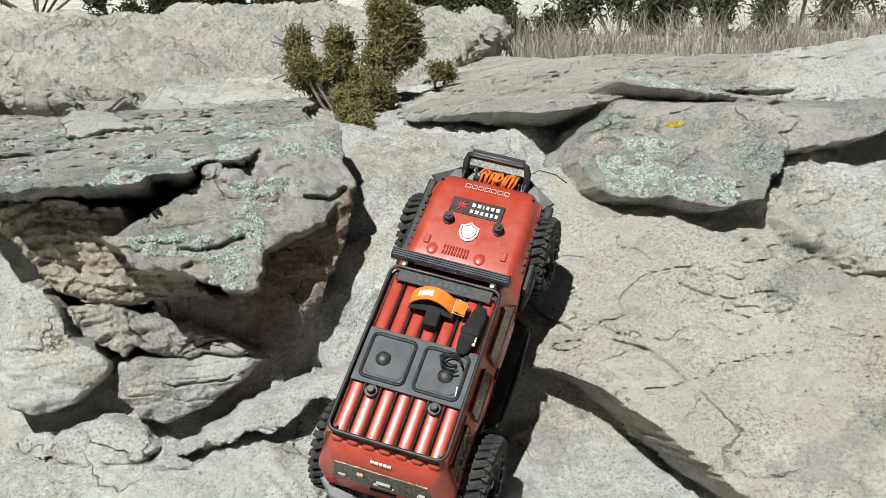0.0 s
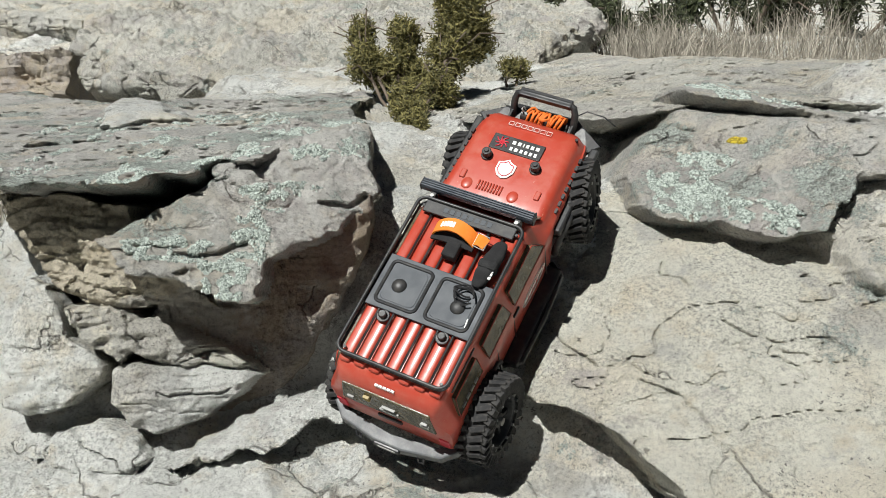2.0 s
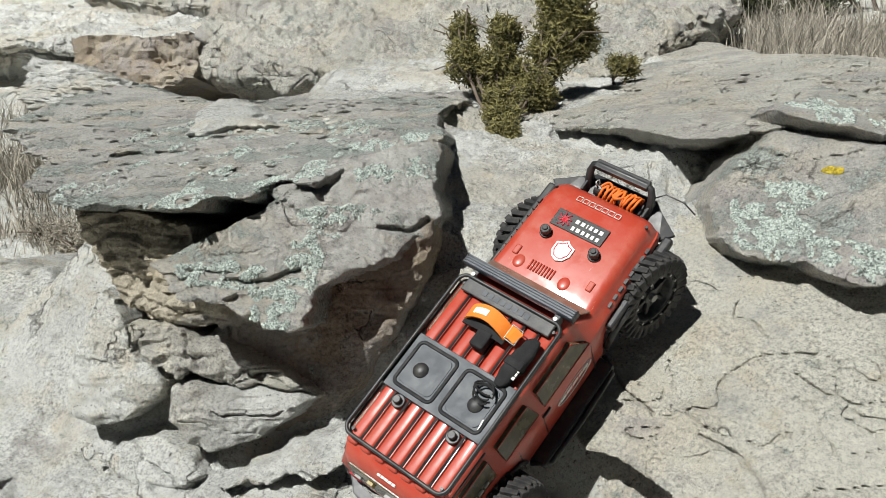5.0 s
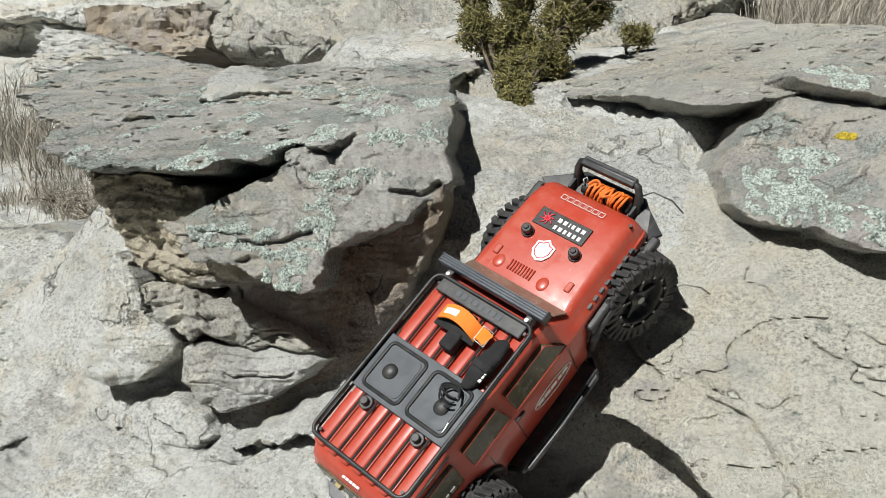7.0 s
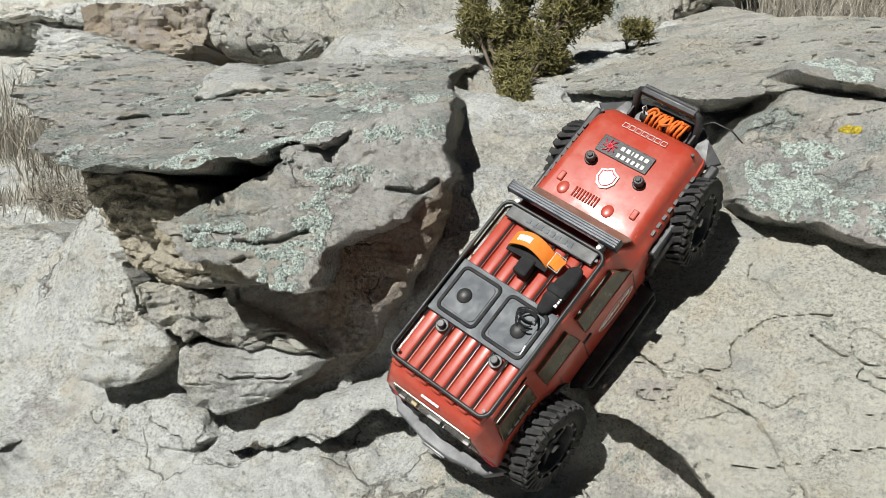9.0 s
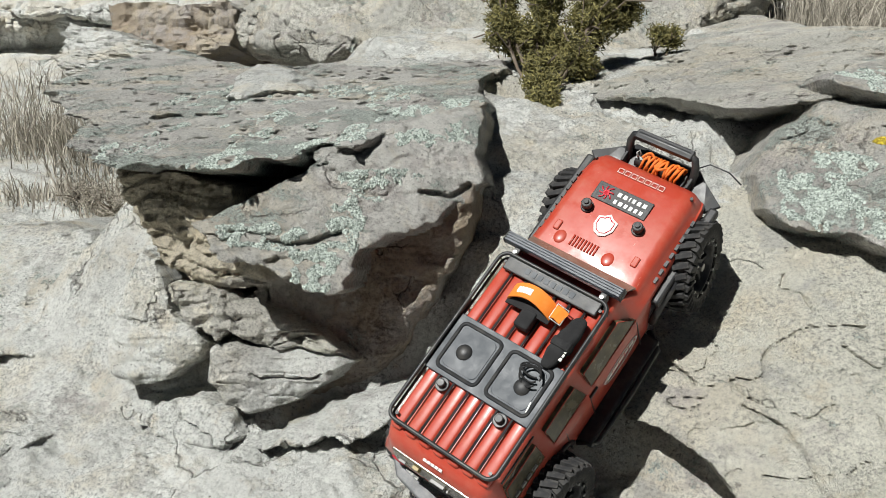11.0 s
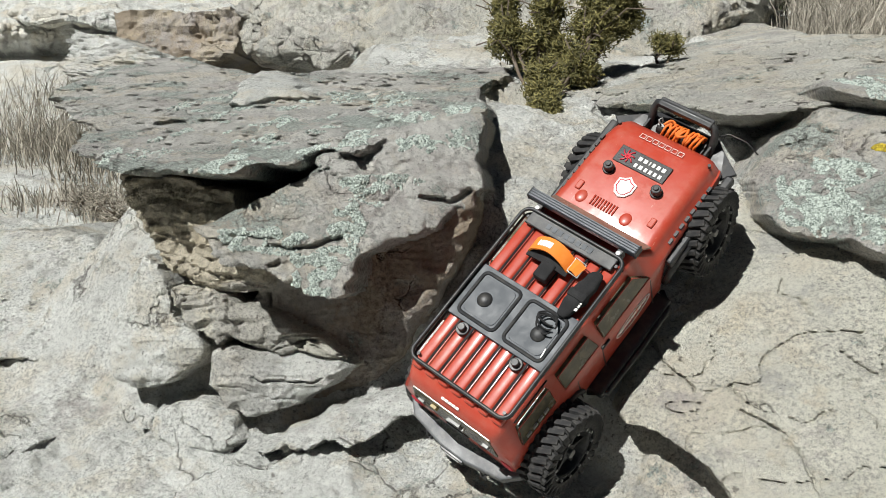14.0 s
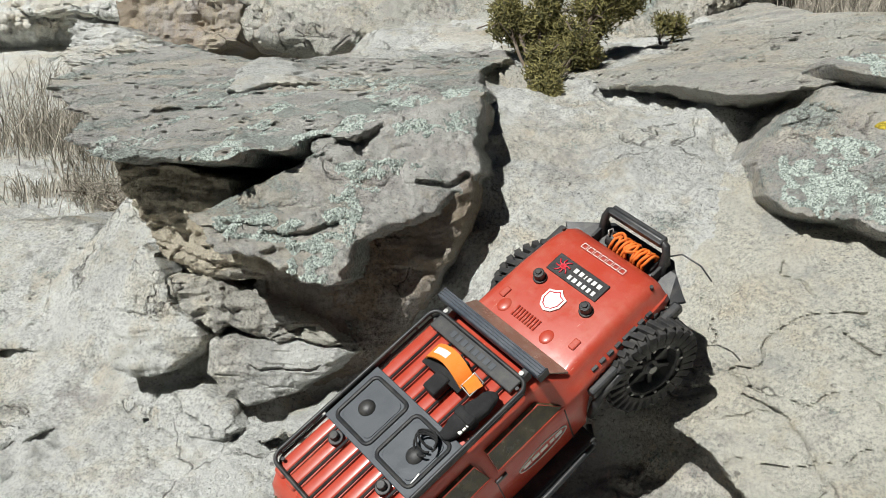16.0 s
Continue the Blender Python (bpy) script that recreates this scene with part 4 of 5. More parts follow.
def roof_things():
    for k in range(7):
        x = -0.0612 + 0.0204 * k
        rib = bmesh.new()
        box(rib, x - 0.0078, x + 0.0078, -0.113, 0.129, -0.0150, -0.0062, 0.0034)
        smooth_shade(part("roof_rib", rib, RED, truck, "glossy red roof rib"), 80)
    rack = part("roof_rack", made_tube(rounded_loop(-0.0740, 0.0740, -0.1065, 0.131, 0.0035, 0.012), 0.0024, True, 10), BLACK, truck, "black tubular roof rack rail")
    smooth_shade(rack)
    smooth_shade(part("lower_rail", made_tube(rounded_loop(-0.0725, 0.0725, -0.1055, 0.130, -0.0060, 0.012), 0.0018, True, 8), BLACK, rack))
    for k in range(6):
        x = -0.0510 + 0.0204 * k
        part("slat", made_tube([(x, -0.1055, -0.0045), (x, 0.130, -0.0045)], 0.0017, False, 8), BLACK, rack)
    for s in (-1, 1):
        for y in (-0.095, -0.05, 0.0, 0.05, 0.10, 0.122):
            part("upright", made_tube([(s * 0.0735, y, -0.006), (s * 0.0740, y, 0.0035)], 0.0014, False, 6), BLACK, rack)
        part("side_panel", made_box(min(s * 0.0732, s * 0.0742), max(s * 0.0732, s * 0.0742), -0.034, 0.060, -0.006, 0.003), BLACK, rack)
        for y in (-0.0985, 0.121):
            part("screw", cylinder(bmesh.new(), 0.0022, 0.003, pose(s * 0.0655, y, -0.0015), 8), BLACK, rack)
        part("rail_edge", made_tube([(s * 0.079, -0.10, -0.010), (s * 0.079, -0.038, -0.010)], 0.0013, False, 6), BLACK, rack)
    for x in (-0.02, 0.0, 0.02):
        part("upright", made_tube([(x, -0.1060, -0.006), (x, -0.1065, 0.0035)], 0.0014, False, 6), BLACK, rack)
    # the grey tray with two square dishes and their domes
    tray = part("tray", made_box(-0.0715, 0.0715, -0.0360, 0.0400, -0.0030, -0.0005, 0.0008), TRAY, rack, "matt dark grey plastic tray")
    for s in (-1, 1):
        cx = s * 0.0345
        frame_bm = bmesh.new()
        tube(frame_bm, rounded_loop(cx - 0.028, cx + 0.028, -0.0280, 0.0320, -0.0002, 0.007), 0.0024, True, 8)
        smooth_shade(part("dish_rim", frame_bm, BLACK, tray))
        part("dish", plate(bmesh.new(), rounded_loop(cx - 0.0235, cx + 0.0235, -0.0235, 0.0275, -0.0012, 0.006), 0.0016, 0.0008), TRAY, tray)
        dome = bmesh.new()
        bmesh.ops.create_uvsphere(dome, u_segments=24, v_segments=14, radius=1, matrix=pose(s * 0.0405, 0.0, -0.0004) @ Matrix.Diagonal((0.0100, 0.0100, 0.0062, 1)))
        smooth_shade(part("dome", dome, BLACK, tray, "small black dome"))
        knob = bmesh.new()
        cylinder(knob, 0.0085, 0.003, pose(s * 0.0405, -0.0443, -0.0015), 20, bevel=0.0008)
        cylinder(knob, 0.0052, 0.009, pose(s * 0.0405, -0.0443, 0.0025), 8, bevel=0.0010)
        part("rack_knob", knob, BLACK, rack, "round black fixing knob")
    part("scratch", made_box(0.0500, 0.0516, -0.030, -0.017, 0.0004, 0.0007, 0, pose(0.006, 0, 0, 0, 0, 8)), WHITE, tray)
    front = part("front_panel", made_box(-0.0640, 0.0640, 0.1120, 0.1300, -0.0020, 0.0020, 0.0012), BLACK, rack, "black panel with raised lettering as bars")
    for k in range(8):
        x = -0.036 + 0.0088 * k
        part("panel_lettering", made_box(x, x + 0.0060, 0.1175, 0.1250, 0.0018, 0.0026), TRAY, front)
    bar = bmesh.new()
    box(bar, -0.0790, 0.0790, 0.1410, 0.1545, 0.0005, 0.0105, 0.0016)
    lb = part("light_bar", bar, LIGHTBAR, truck, "long ribbed grey-black light bar")
    for k in range(4):
        part("cooling_fin", made_box(-0.0785, 0.0785, 0.1418 + 0.0033 * k, 0.1434 + 0.0033 * k, 0.0100, 0.0122), LIGHTBAR, lb)
    for s in (-1, 1):
        part("end_cap", made_box(min(s * 0.0785, s * 0.0805), max(s * 0.0785, s * 0.0805), 0.1405, 0.1550, 0.0, 0.0118, 0.0010), BLACK, lb)
        part("bracket", made_box(s * 0.060 - 0.004, s * 0.060 + 0.004, 0.1300, 0.1425, -0.010, 0.004, 0.0008), BLACK, lb)
        part("bolt", cylinder(bmesh.new(), 0.0028, 0.003, pose(s * 0.060, 0.1345, 0.005), 8), STEEL, lb)


roof_things()


def strap_and_bag():
    def band(points, width, thick, up=Vector((0, 1, 0))):
        bm = bmesh.new()
        rings = []
        pts = [Vector(p) for p in points]
        for i, p in enumerate(pts):
            d = (pts[min(i + 1, len(pts) - 1)] - pts[max(i - 1, 0)]).normalized()
            side = (up - d * up.dot(d)).normalized()
            nrm = d.cross(side)
            rings.append([bm.verts.new(p + side * a * width / 2 + nrm * b * thick / 2) for a, b in ((-1, -1), (1, -1), (1, 1), (-1, 1))])
        for a, b in zip(rings, rings[1:]):
            for k in range(4):
                bm.faces.new((a[k], a[(k + 1) % 4], b[(k + 1) % 4], b[k]))
        bm.faces.new(rings[0][::-1])
        bm.faces.new(rings[-1])
        bmesh.ops.recalc_face_normals(bm, faces=bm.faces)
        return bm
    arc = [(-0.0340 + 0.0580 * u, 0.0900 + 0.0050 * math.sin(u * math.pi), 0.0040 + 0.0165 * math.sin(math.pi * min(1, u * 1.02)) ** 0.6) for u in np.linspace(0, 1, 16)]
    strap = smooth_shade(part("strap", band(arc, 0.0190, 0.0022), ORANGE, truck, "orange webbing strap looped over the rack"))
    under = [(-0.0335 + 0.058 * u, 0.0840, 0.0035 + 0.004 * math.sin(u * math.pi)) for u in np.linspace(0, 1, 10)]
    smooth_shade(part("strap_lining", band(under, 0.017, 0.003), FABRIC, strap))
    part("strap_end", band([(0.022, 0.093, 0.006), (0.030, 0.092, 0.010), (0.0385, 0.090, 0.007)], 0.0165, 0.0020), ORANGE, strap)
    part("strap_ring", made_tube([(0.0225, 0.083, 0.007), (0.0385, 0.081, 0.007), (0.0385, 0.101, 0.007), (0.0225, 0.103, 0.007)], 0.0011, True, 6), STEEL, strap)
    for k in range(5):
        u = 0.22 + 0.075 * k
        p = arc[int(u * 15)]
        part("strap_lettering", made_box(p[0] - 0.0016, p[0] + 0.0016, p[1] - 0.004, p[1] + 0.004, p[2] + 0.0010, p[2] + 0.0016), WHITE, strap)
    buckle = bmesh.new()
    box(buckle, -0.0090, 0.0100, 0.0560, 0.0800, -0.0020, 0.0110, 0.0025)
    box(buckle, -0.0070, 0.0085, 0.0780, 0.1080, -0.0015, 0.0060, 0.0020)
    part("buckle", buckle, FABRIC, strap, "square black buckle")
    bm = bmesh.new()
    bmesh.ops.create_uvsphere(bm, u_segments=24, v_segments=24, radius=1)
    for v in bm.verts:
        c = v.co
        c.x = math.copysign(abs(c.x) ** 0.7, c.x) * 0.0115
        c.z = math.copysign(abs(c.z) ** 0.8, c.z) * 0.0085
        c.y = c.y * 0.036
        c += Vector((0.0, 0.0, 0.0016 * math.sin(c.y * 300) + 0.0010 * noise.noise(c * 120)))
    bmesh.ops.transform(bm, matrix=pose(0.0540, 0.0660, 0.0060, 4, 0, -8), verts=bm.verts)
    bag = smooth_shade(part("tool_roll", bm, FABRIC, truck, "rolled black fabric pouch tied to the rack"), 80)
    part("hook_band", made_box(-0.0125, 0.0125, 0.056, 0.069, -0.003, 0.0155, 0.004, pose(0.0535, 0.0, 0.0, 0, 0, 0)), FABRIC, bag)
    for y0 in (0.074, 0.0445):
        for k in range(3):
            part("pouch_lettering", made_box(0.0605, 0.0640, y0 + 0.0052 * k, y0 + 0.0052 * k + 0.0038, 0.0085, 0.0105, 0, pose(0, 0, 0, 0, 0, 0)), WHITE, bag)
    for k in range(3):
        pts = [(0.0400 + 0.0125 * math.cos(a) + 0.002 * k, 0.0215 + (0.0075 + 0.002 * k) * math.sin(a) - 0.004 * k, 0.0075 + 0.0035 * math.sin(a * 2 + k)) for a in np.linspace(0.0, 5.6, 22)]
        smooth_shade(part("cord", made_tube(pts, 0.0012, False, 6), FABRIC, bag))


strap_and_bag()


def bumpers_and_chassis():
    wing = [(-0.094, 0.341, -0.080), (-0.062, 0.362, -0.080), (-0.046, 0.378, -0.084), (0.046, 0.378, -0.084), (0.062, 0.362, -0.080), (0.094, 0.341, -0.080), (0.078, 0.328, -0.088), (-0.078, 0.328, -0.088)]
    fb = part("front_bumper", plate(bmesh.new(), wing, 0.004, 0.001), BLACK, truck, "black front bumper plate with swept ends")
    part("bumper_face", made_box(-0.047, 0.047, 0.366, 0.376, -0.105, -0.083, 0.002), BLACK, fb)
    hoop = [(-0.0465, 0.352, -0.083), (-0.0465, 0.366, -0.055), (-0.043, 0.3705, -0.047), (-0.036, 0.372, -0.0445), (0.036, 0.372, -0.0445), (0.043, 0.3705, -0.047), (0.0465, 0.366, -0.055), (0.0465, 0.352, -0.083)]
    smooth_shade(part("bull_bar", made_tube(hoop, 0.0052, False, 10), BLACK, fb, "black hoop over the winch"))
    part("hoop_top", made_box(-0.040, 0.040, 0.3650, 0.3785, -0.0480, -0.0398, 0.0015), BLACK, fb)
    for s in (-1, 1):
        part("hoop_brace", made_box(s * 0.0465 - 0.002, s * 0.0465 + 0.002, 0.340, 0.370, -0.085, -0.066, 0.001), BLACK, fb)
    winch = part("winch", cylinder(bmesh.new(), 0.009, 0.062, pose(0, 0.353, -0.072, 0, 90, 0), 16), BLACK, truck, "black winch with orange rope")
    rng = random.Random(5)
    for k in range(13):
        x = -0.020 + 0.0042 * k
        r = 0.0105 + 0.0012 * rng.random()
        tilt = rng.uniform(-0.5, 0.5)
        pts = [(x + 0.0035 * math.sin(a + tilt * 3) + 0.002 * rng.random(), 0.353 + r * math.cos(a), -0.071 + r * math.sin(a)) for a in np.linspace(0, 2 * math.pi, 14, endpoint=False)]
        part("rope_turn", made_tube(pts, 0.0020, True, 6), ROPE, winch)
    loose = [(-0.022 + 0.052 * u, 0.352 + 0.009 * math.sin(u * 9), -0.0605 + 0.003 * math.sin(u * 14)) for u in np.linspace(0, 1, 26)]
    smooth_shade(part("rope_end", made_tube(loose, 0.0019, False, 6), ROPE, winch))
    part("rope_hook", made_tube([(-0.026, 0.356, -0.062), (-0.030, 0.360, -0.060), (-0.031, 0.354, -0.058), (-0.027, 0.350, -0.060)], 0.0013, False, 6), STEEL, winch)
    part("antenna_lead", made_tube([(0.045, 0.365, -0.06), (0.060, 0.378, -0.056), (0.085, 0.380, -0.060), (0.104, 0.374, -0.066)], 0.0010, False, 5), BLACK, winch)
    rear = bmesh.new()
    out = [(-0.092, -0.131, 0), (-0.072, -0.150, 0), (-0.020, -0.160, 0), (0.020, -0.160, 0), (0.072, -0.150, 0), (0.092, -0.131, 0), (0.086, -0.124, 0), (0.066, -0.140, 0), (0.0, -0.148, 0), (-0.066, -0.140, 0), (-0.086, -0.124, 0)]
    plate(rear, [(x, y, -0.1330) for x, y, z in out], 0.014, 0.0025)
    rb = part("rear_bumper", rear, BUMPER, truck, "worn grey rear bumper bar")
    part("hitch", made_box(-0.018, 0.018, -0.163, -0.157, -0.131, -0.122, 0.001), BLACK, rb)
    part("hitch_lettering", made_box(-0.013, 0.013, -0.1640, -0.1625, -0.1285, -0.1245), GREY_TEXT, rb)
    for s in (-1, 1):
        part("shackle", made_tube([(s * 0.045 - 0.004, -0.155, -0.131), (s * 0.045 - 0.004, -0.158, -0.141), (s * 0.045 + 0.004, -0.158, -0.141), (s * 0.045 + 0.004, -0.155, -0.131)], 0.0016, False, 6), BLACK, rb)
        part("frame_rail", made_box(s * 0.03 - 0.005, s * 0.03 + 0.005, -0.125, 0.345, -0.125, -0.105, 0.001), BLACK, truck)
    part("skid_plate", made_box(-0.035, 0.035, 0.05, 0.15, -0.150, -0.120, 0.006), BLACK, truck)
    for y in (-0.072, 0.272):
        ax = bmesh.new()
        cylinder(ax, 0.009, 0.150, pose(0, y, -0.143, 0, 90, 0), 12)
        bmesh.ops.create_uvsphere(ax, u_segments=14, v_segments=8, radius=0.019, matrix=pose(0.012, y, -0.143))
        part("axle", ax, BLACK, truck)
        for s in (-1, 1):
            part("shock", made_tube([(s * 0.055, y, -0.140), (s * 0.045, y + 0.012, -0.085)], 0.006, False, 10), STEEL, truck)


bumpers_and_chassis()


def wheel_meshes():
    R, w = 0.0610, 0.0470
    bm = bmesh.new()
    prof = [(-w * 0.42, 0.036), (-w * 0.50, 0.043), (-w * 0.50, 0.052), (-w * 0.42, R - 0.0065), (-w * 0.2, R - 0.0045), (w * 0.2, R - 0.0045), (w * 0.42, R - 0.0065), (w * 0.50, 0.052), (w * 0.50, 0.043), (w * 0.42, 0.036)]
    seg = 48
    rings = []
    for k in range(seg):
        a = 2 * math.pi * k / seg
        rings.append([bm.verts.new((x, r * math.cos(a), r * math.sin(a))) for x, r in prof])
    for k in range(seg):
        a, b = rings[k], rings[(k + 1) % seg]
        for j in range(len(prof) - 1):
            bm.faces.new((a[j], b[j], b[j + 1], a[j + 1])).smooth = True
    bmesh.ops.recalc_face_normals(bm, faces=bm.faces)
    tyre = bpy.data.meshes.new("tyre")
    bm.to_mesh(tyre)
    bm.free()
    tyre.materials.append(RUBBER)
    block = bmesh.new()
    box(block, -0.0105, 0.0105, -0.0034, 0.0034, -0.004, 0.0042, 0.0009, pose(0.0115, 0, R - 0.0035, 0, 0, 24))
    box(block, -0.0045, 0.0045, -0.0042, 0.0042, -0.012, 0.0035, 0.0009, pose(0.0215, 0, R - 0.0055, 0, 0, -12))
    box(block, -0.0016, 0.0016, -0.0044, 0.0044, -0.006, 0.006, 0.0006, pose(0.0240, 0, R - 0.016))
    block_me = bpy.data.meshes.new("tread_block")
    block.to_mesh(block_me)
    block.free()
    block_me.materials.append(RUBBER)
    rim = bmesh.new()
    prof = [(w * 0.40, 0.0395), (w * 0.47, 0.0395), (w * 0.49, 0.037), (w * 0.49, 0.0335), (w * 0.44, 0.032), (w * 0.22, 0.029), (w * 0.20, 0.013), (w * 0.36, 0.010), (w * 0.38, 0.0), (-w * 0.4, 0.0), (-w * 0.4, 0.0395)]
    rings = []
    for k in range(32):
        a = 2 * math.pi * k / 32
        rings.append([rim.verts.new((x, r * math.cos(a), r * math.sin(a))) for x, r in prof])
    for k in range(32):
        a, b = rings[k], rings[(k + 1) % 32]
        for j in range(len(prof) - 1):
            rim.faces.new((a[j], b[j], b[j + 1], a[j + 1]))
    bmesh.ops.remove_doubles(rim, verts=rim.verts, dist=1e-6)
    bmesh.ops.recalc_face_normals(rim, faces=rim.faces)
    rim_me = bpy.data.meshes.new("rim")
    rim.to_mesh(rim_me)
    rim.free()
    rim_me.materials.append(BLACK)
    bolt = bmesh.new()
    cylinder(bolt, 0.0022, 0.003, pose(0, 0, 0, 0, 90, 0), 6)
    bolt_me = bpy.data.meshes.new("beadlock_bolt")
    bolt.to_mesh(bolt_me)
    bolt.free()
    bolt_me.materials.append(STEEL)
    nut = bmesh.new()
    cylinder(nut, 0.0060, 0.008, pose(w * 0.40, 0, 0, 0, 90, 0), 6, bevel=0.0008)
    nut_me = bpy.data.meshes.new("hub")
    nut.to_mesh(nut_me)
    nut.free()
    nut_me.materials.append(STEEL)
    spoke = made_box(w * 0.15, w * 0.33, -0.003, 0.003, 0.007, 0.031, 0.001)
    spoke_me = bpy.data.meshes.new("spoke")
    spoke.to_mesh(spoke_me)
    spoke.free()
    spoke_me.materials.append(BLACK)
    return tyre, rim_me, bolt_me, nut_me, block_me, spoke_me


WHEEL_PARTS = wheel_meshes()
AXLE_Z, FRONT_Y, REAR_Y, TRACK = -0.143, 0.272, -0.072, 0.091


def wheel(x, y):
    hub = new("wheel")
    hub.parent = truck
    flip = pose(0, 0, 0, 0, 0, 0 if x > 0 else 180)
    for me, name in zip(WHEEL_PARTS, ("tyre", "rim", "beadlock_bolt", "hub", "tread_block", "spoke")):
        for k in range({"beadlock_bolt": 12, "tread_block": 56, "spoke": 6}.get(name, 1)):
            ob = new(name, me)
            ob.parent = hub
            a = 2 * math.pi * k / 12
            ob.matrix_basis = flip @ (pose(0.0480 * 0.49 + 0.001, 0.0362 * math.cos(a), 0.0362 * math.sin(a)) if name == "beadlock_bolt" else pose(0, 0, 0, 360.0 * k / 56, 0, 180 * (k % 2)) if name == "tread_block" else pose(0, 0, 0, 60 * k, 0, 0) if name == "spoke" else Matrix.Identity(4))
    hub["label"] = "black knobbly crawler tyre on a beadlock rim"
    hub.matrix_basis = pose(x, y, AXLE_Z)
    return hub


wheels = [wheel(x, y) for y in (FRONT_Y, REAR_Y) for x in (-TRACK, TRACK)]


# ---- plants ----
def leafy(name, base, dark, rough=0.75):
    m, n, l, b = material(name, rough)
    geo = n.new("ShaderNodeNewGeometry")
    l.new(ramp(n, l, geo.outputs["Random Per Island"], [(0.0, dark), (0.6, base), (1.0, tuple(min(1, c * 1.5) for c in base))]), b.inputs["Base Color"])
    return m


JUNIPER = leafy("juniper_leaf", (0.19, 0.17, 0.06), (0.045, 0.046, 0.016))
DARK_LEAF = leafy("shrub_leaf", (0.055, 0.065, 0.028), (0.015, 0.02, 0.01))
STRAW = leafy("dry_grass", (0.36, 0.33, 0.275), (0.13, 0.115, 0.09), 0.85)
BARK = dusty("bark", (0.13, 0.10, 0.075), 0.95, (0.25, 0.22, 0.18), 0.6, relief=0.9)


def sprigs(tips, rng, length, width, per):
    """Short pointed sprigs round the tips of twigs: three-sided spikes."""
    verts, faces = [], []
    for p in tips:
        for k in range(per):
            d = Vector((rng.gauss(0, 1), rng.gauss(0, 1), rng.gauss(0.35, 0.8))).normalized()
            o = Vector(p) + Vector((rng.gauss(0, 1), rng.gauss(0, 1), rng.gauss(0, 1))) * length * 0.55
            u = d.orthogonal().normalized()
            w = d.cross(u)
            size = length * rng.uniform(0.6, 1.2)
            i = len(verts)
            verts += [o + u * width, o - u * width * 0.5 + w * width * 0.86, o - u * width * 0.5 - w * width * 0.86, o + d * size * 0.6 + u * width * 0.7, o + d * size]
            faces += [(i, i + 1, i + 3), (i + 1, i + 4, i + 3), (i + 1, i + 2, i + 4), (i + 2, i, i + 3), (i + 2, i + 3, i + 4)]
    return verts, faces


def bush(name, label, lobes, root, mat, seed, length=0.013, width=0.0016, tips=110, per=10, stems=4, thick=0.008):
    rng = random.Random(seed)
    thing = new(name)
    tagged(thing, label, "shrub", "shrubs behind the grass" if name == "dark_shrub" else "")
    stem = bmesh.new()
    ends = []
    for cx, cy, cz, r in lobes:
        start = Vector(root) + Vector((rng.uniform(-0.03, 0.03), rng.uniform(-0.03, 0.03), 0))
        goal = Vector((cx, cy, cz))
        mid = start.lerp(goal, 0.5) + Vector((rng.uniform(-0.03, 0.03), rng.uniform(-0.03, 0.03), -0.01))
        tube(stem, [start, start.lerp(mid, 0.5), mid, goal], thick * 0.5, False, 6)
        for k in range(stems * 2):
            e = goal + Vector((rng.gauss(0, 1), rng.gauss(0, 1), rng.gauss(0.2, 1))) * r * 0.6
            tube(stem, [mid.lerp(goal, rng.random()), goal.lerp(e, 0.5), e], thick * 0.2, False, 5)
        for k in range(tips):
            d = Vector((rng.gauss(0, 1), rng.gauss(0, 1), rng.gauss(0, 1))).normalized() * r * rng.random() ** 0.45
            lump = 0.75 + 0.45 * noise.noise(Vector((cx, cy, cz)) * 9 + d * 14)
            if noise.noise((goal + d) * 22) > -0.22:
                ends.append(goal + Vector((d.x, d.y, d.z * 1.2)) * lump)
    part("trunk", stem, BARK, thing, "thin brown woody stems")
    v, f = sprigs(ends, rng, length, width, per)
    me = bpy.data.meshes.new("foliage")
    me.from_pydata(v, [], f)
    me.materials.append(mat)
    ob = new("foliage", me)
    ob.parent = thing
    ob["kind"] = "stuff"
    return thing


bush("juniper_bush", "small olive-green juniper bush in a rock crack",
     [(-0.33, 2.36, 0.493, 0.055), (-0.35, 2.40, 0.536, 0.05), (-0.29, 2.38, 0.462, 0.05), (-0.24, 2.34, 0.499, 0.05), (-0.235, 2.37, 0.549, 0.05), (-0.20, 2.33, 0.462, 0.05),
      (-0.14, 2.36, 0.512, 0.06), (-0.12, 2.38, 0.561, 0.06), (-0.09, 2.40, 0.605, 0.06), (-0.13, 2.40, 0.623, 0.045), (-0.08, 2.42, 0.536, 0.05), (-0.14, 2.28, 0.443, 0.05), (-0.18, 2.12, 0.412, 0.045), (-0.20, 2.18, 0.437, 0.045),
      (-0.17, 2.08, 0.391, 0.035)],
     (-0.19, 2.20, 0.36), JUNIPER, 3, tips=260, per=11, width=0.0019)
bush("juniper_tuft", "low olive-green juniper tuft on pale rock", [(0.0, 2.56, 0.462, 0.028), (0.025, 2.57, 0.455, 0.025)], (0.01, 2.57, 0.42), JUNIPER, 4, tips=60)
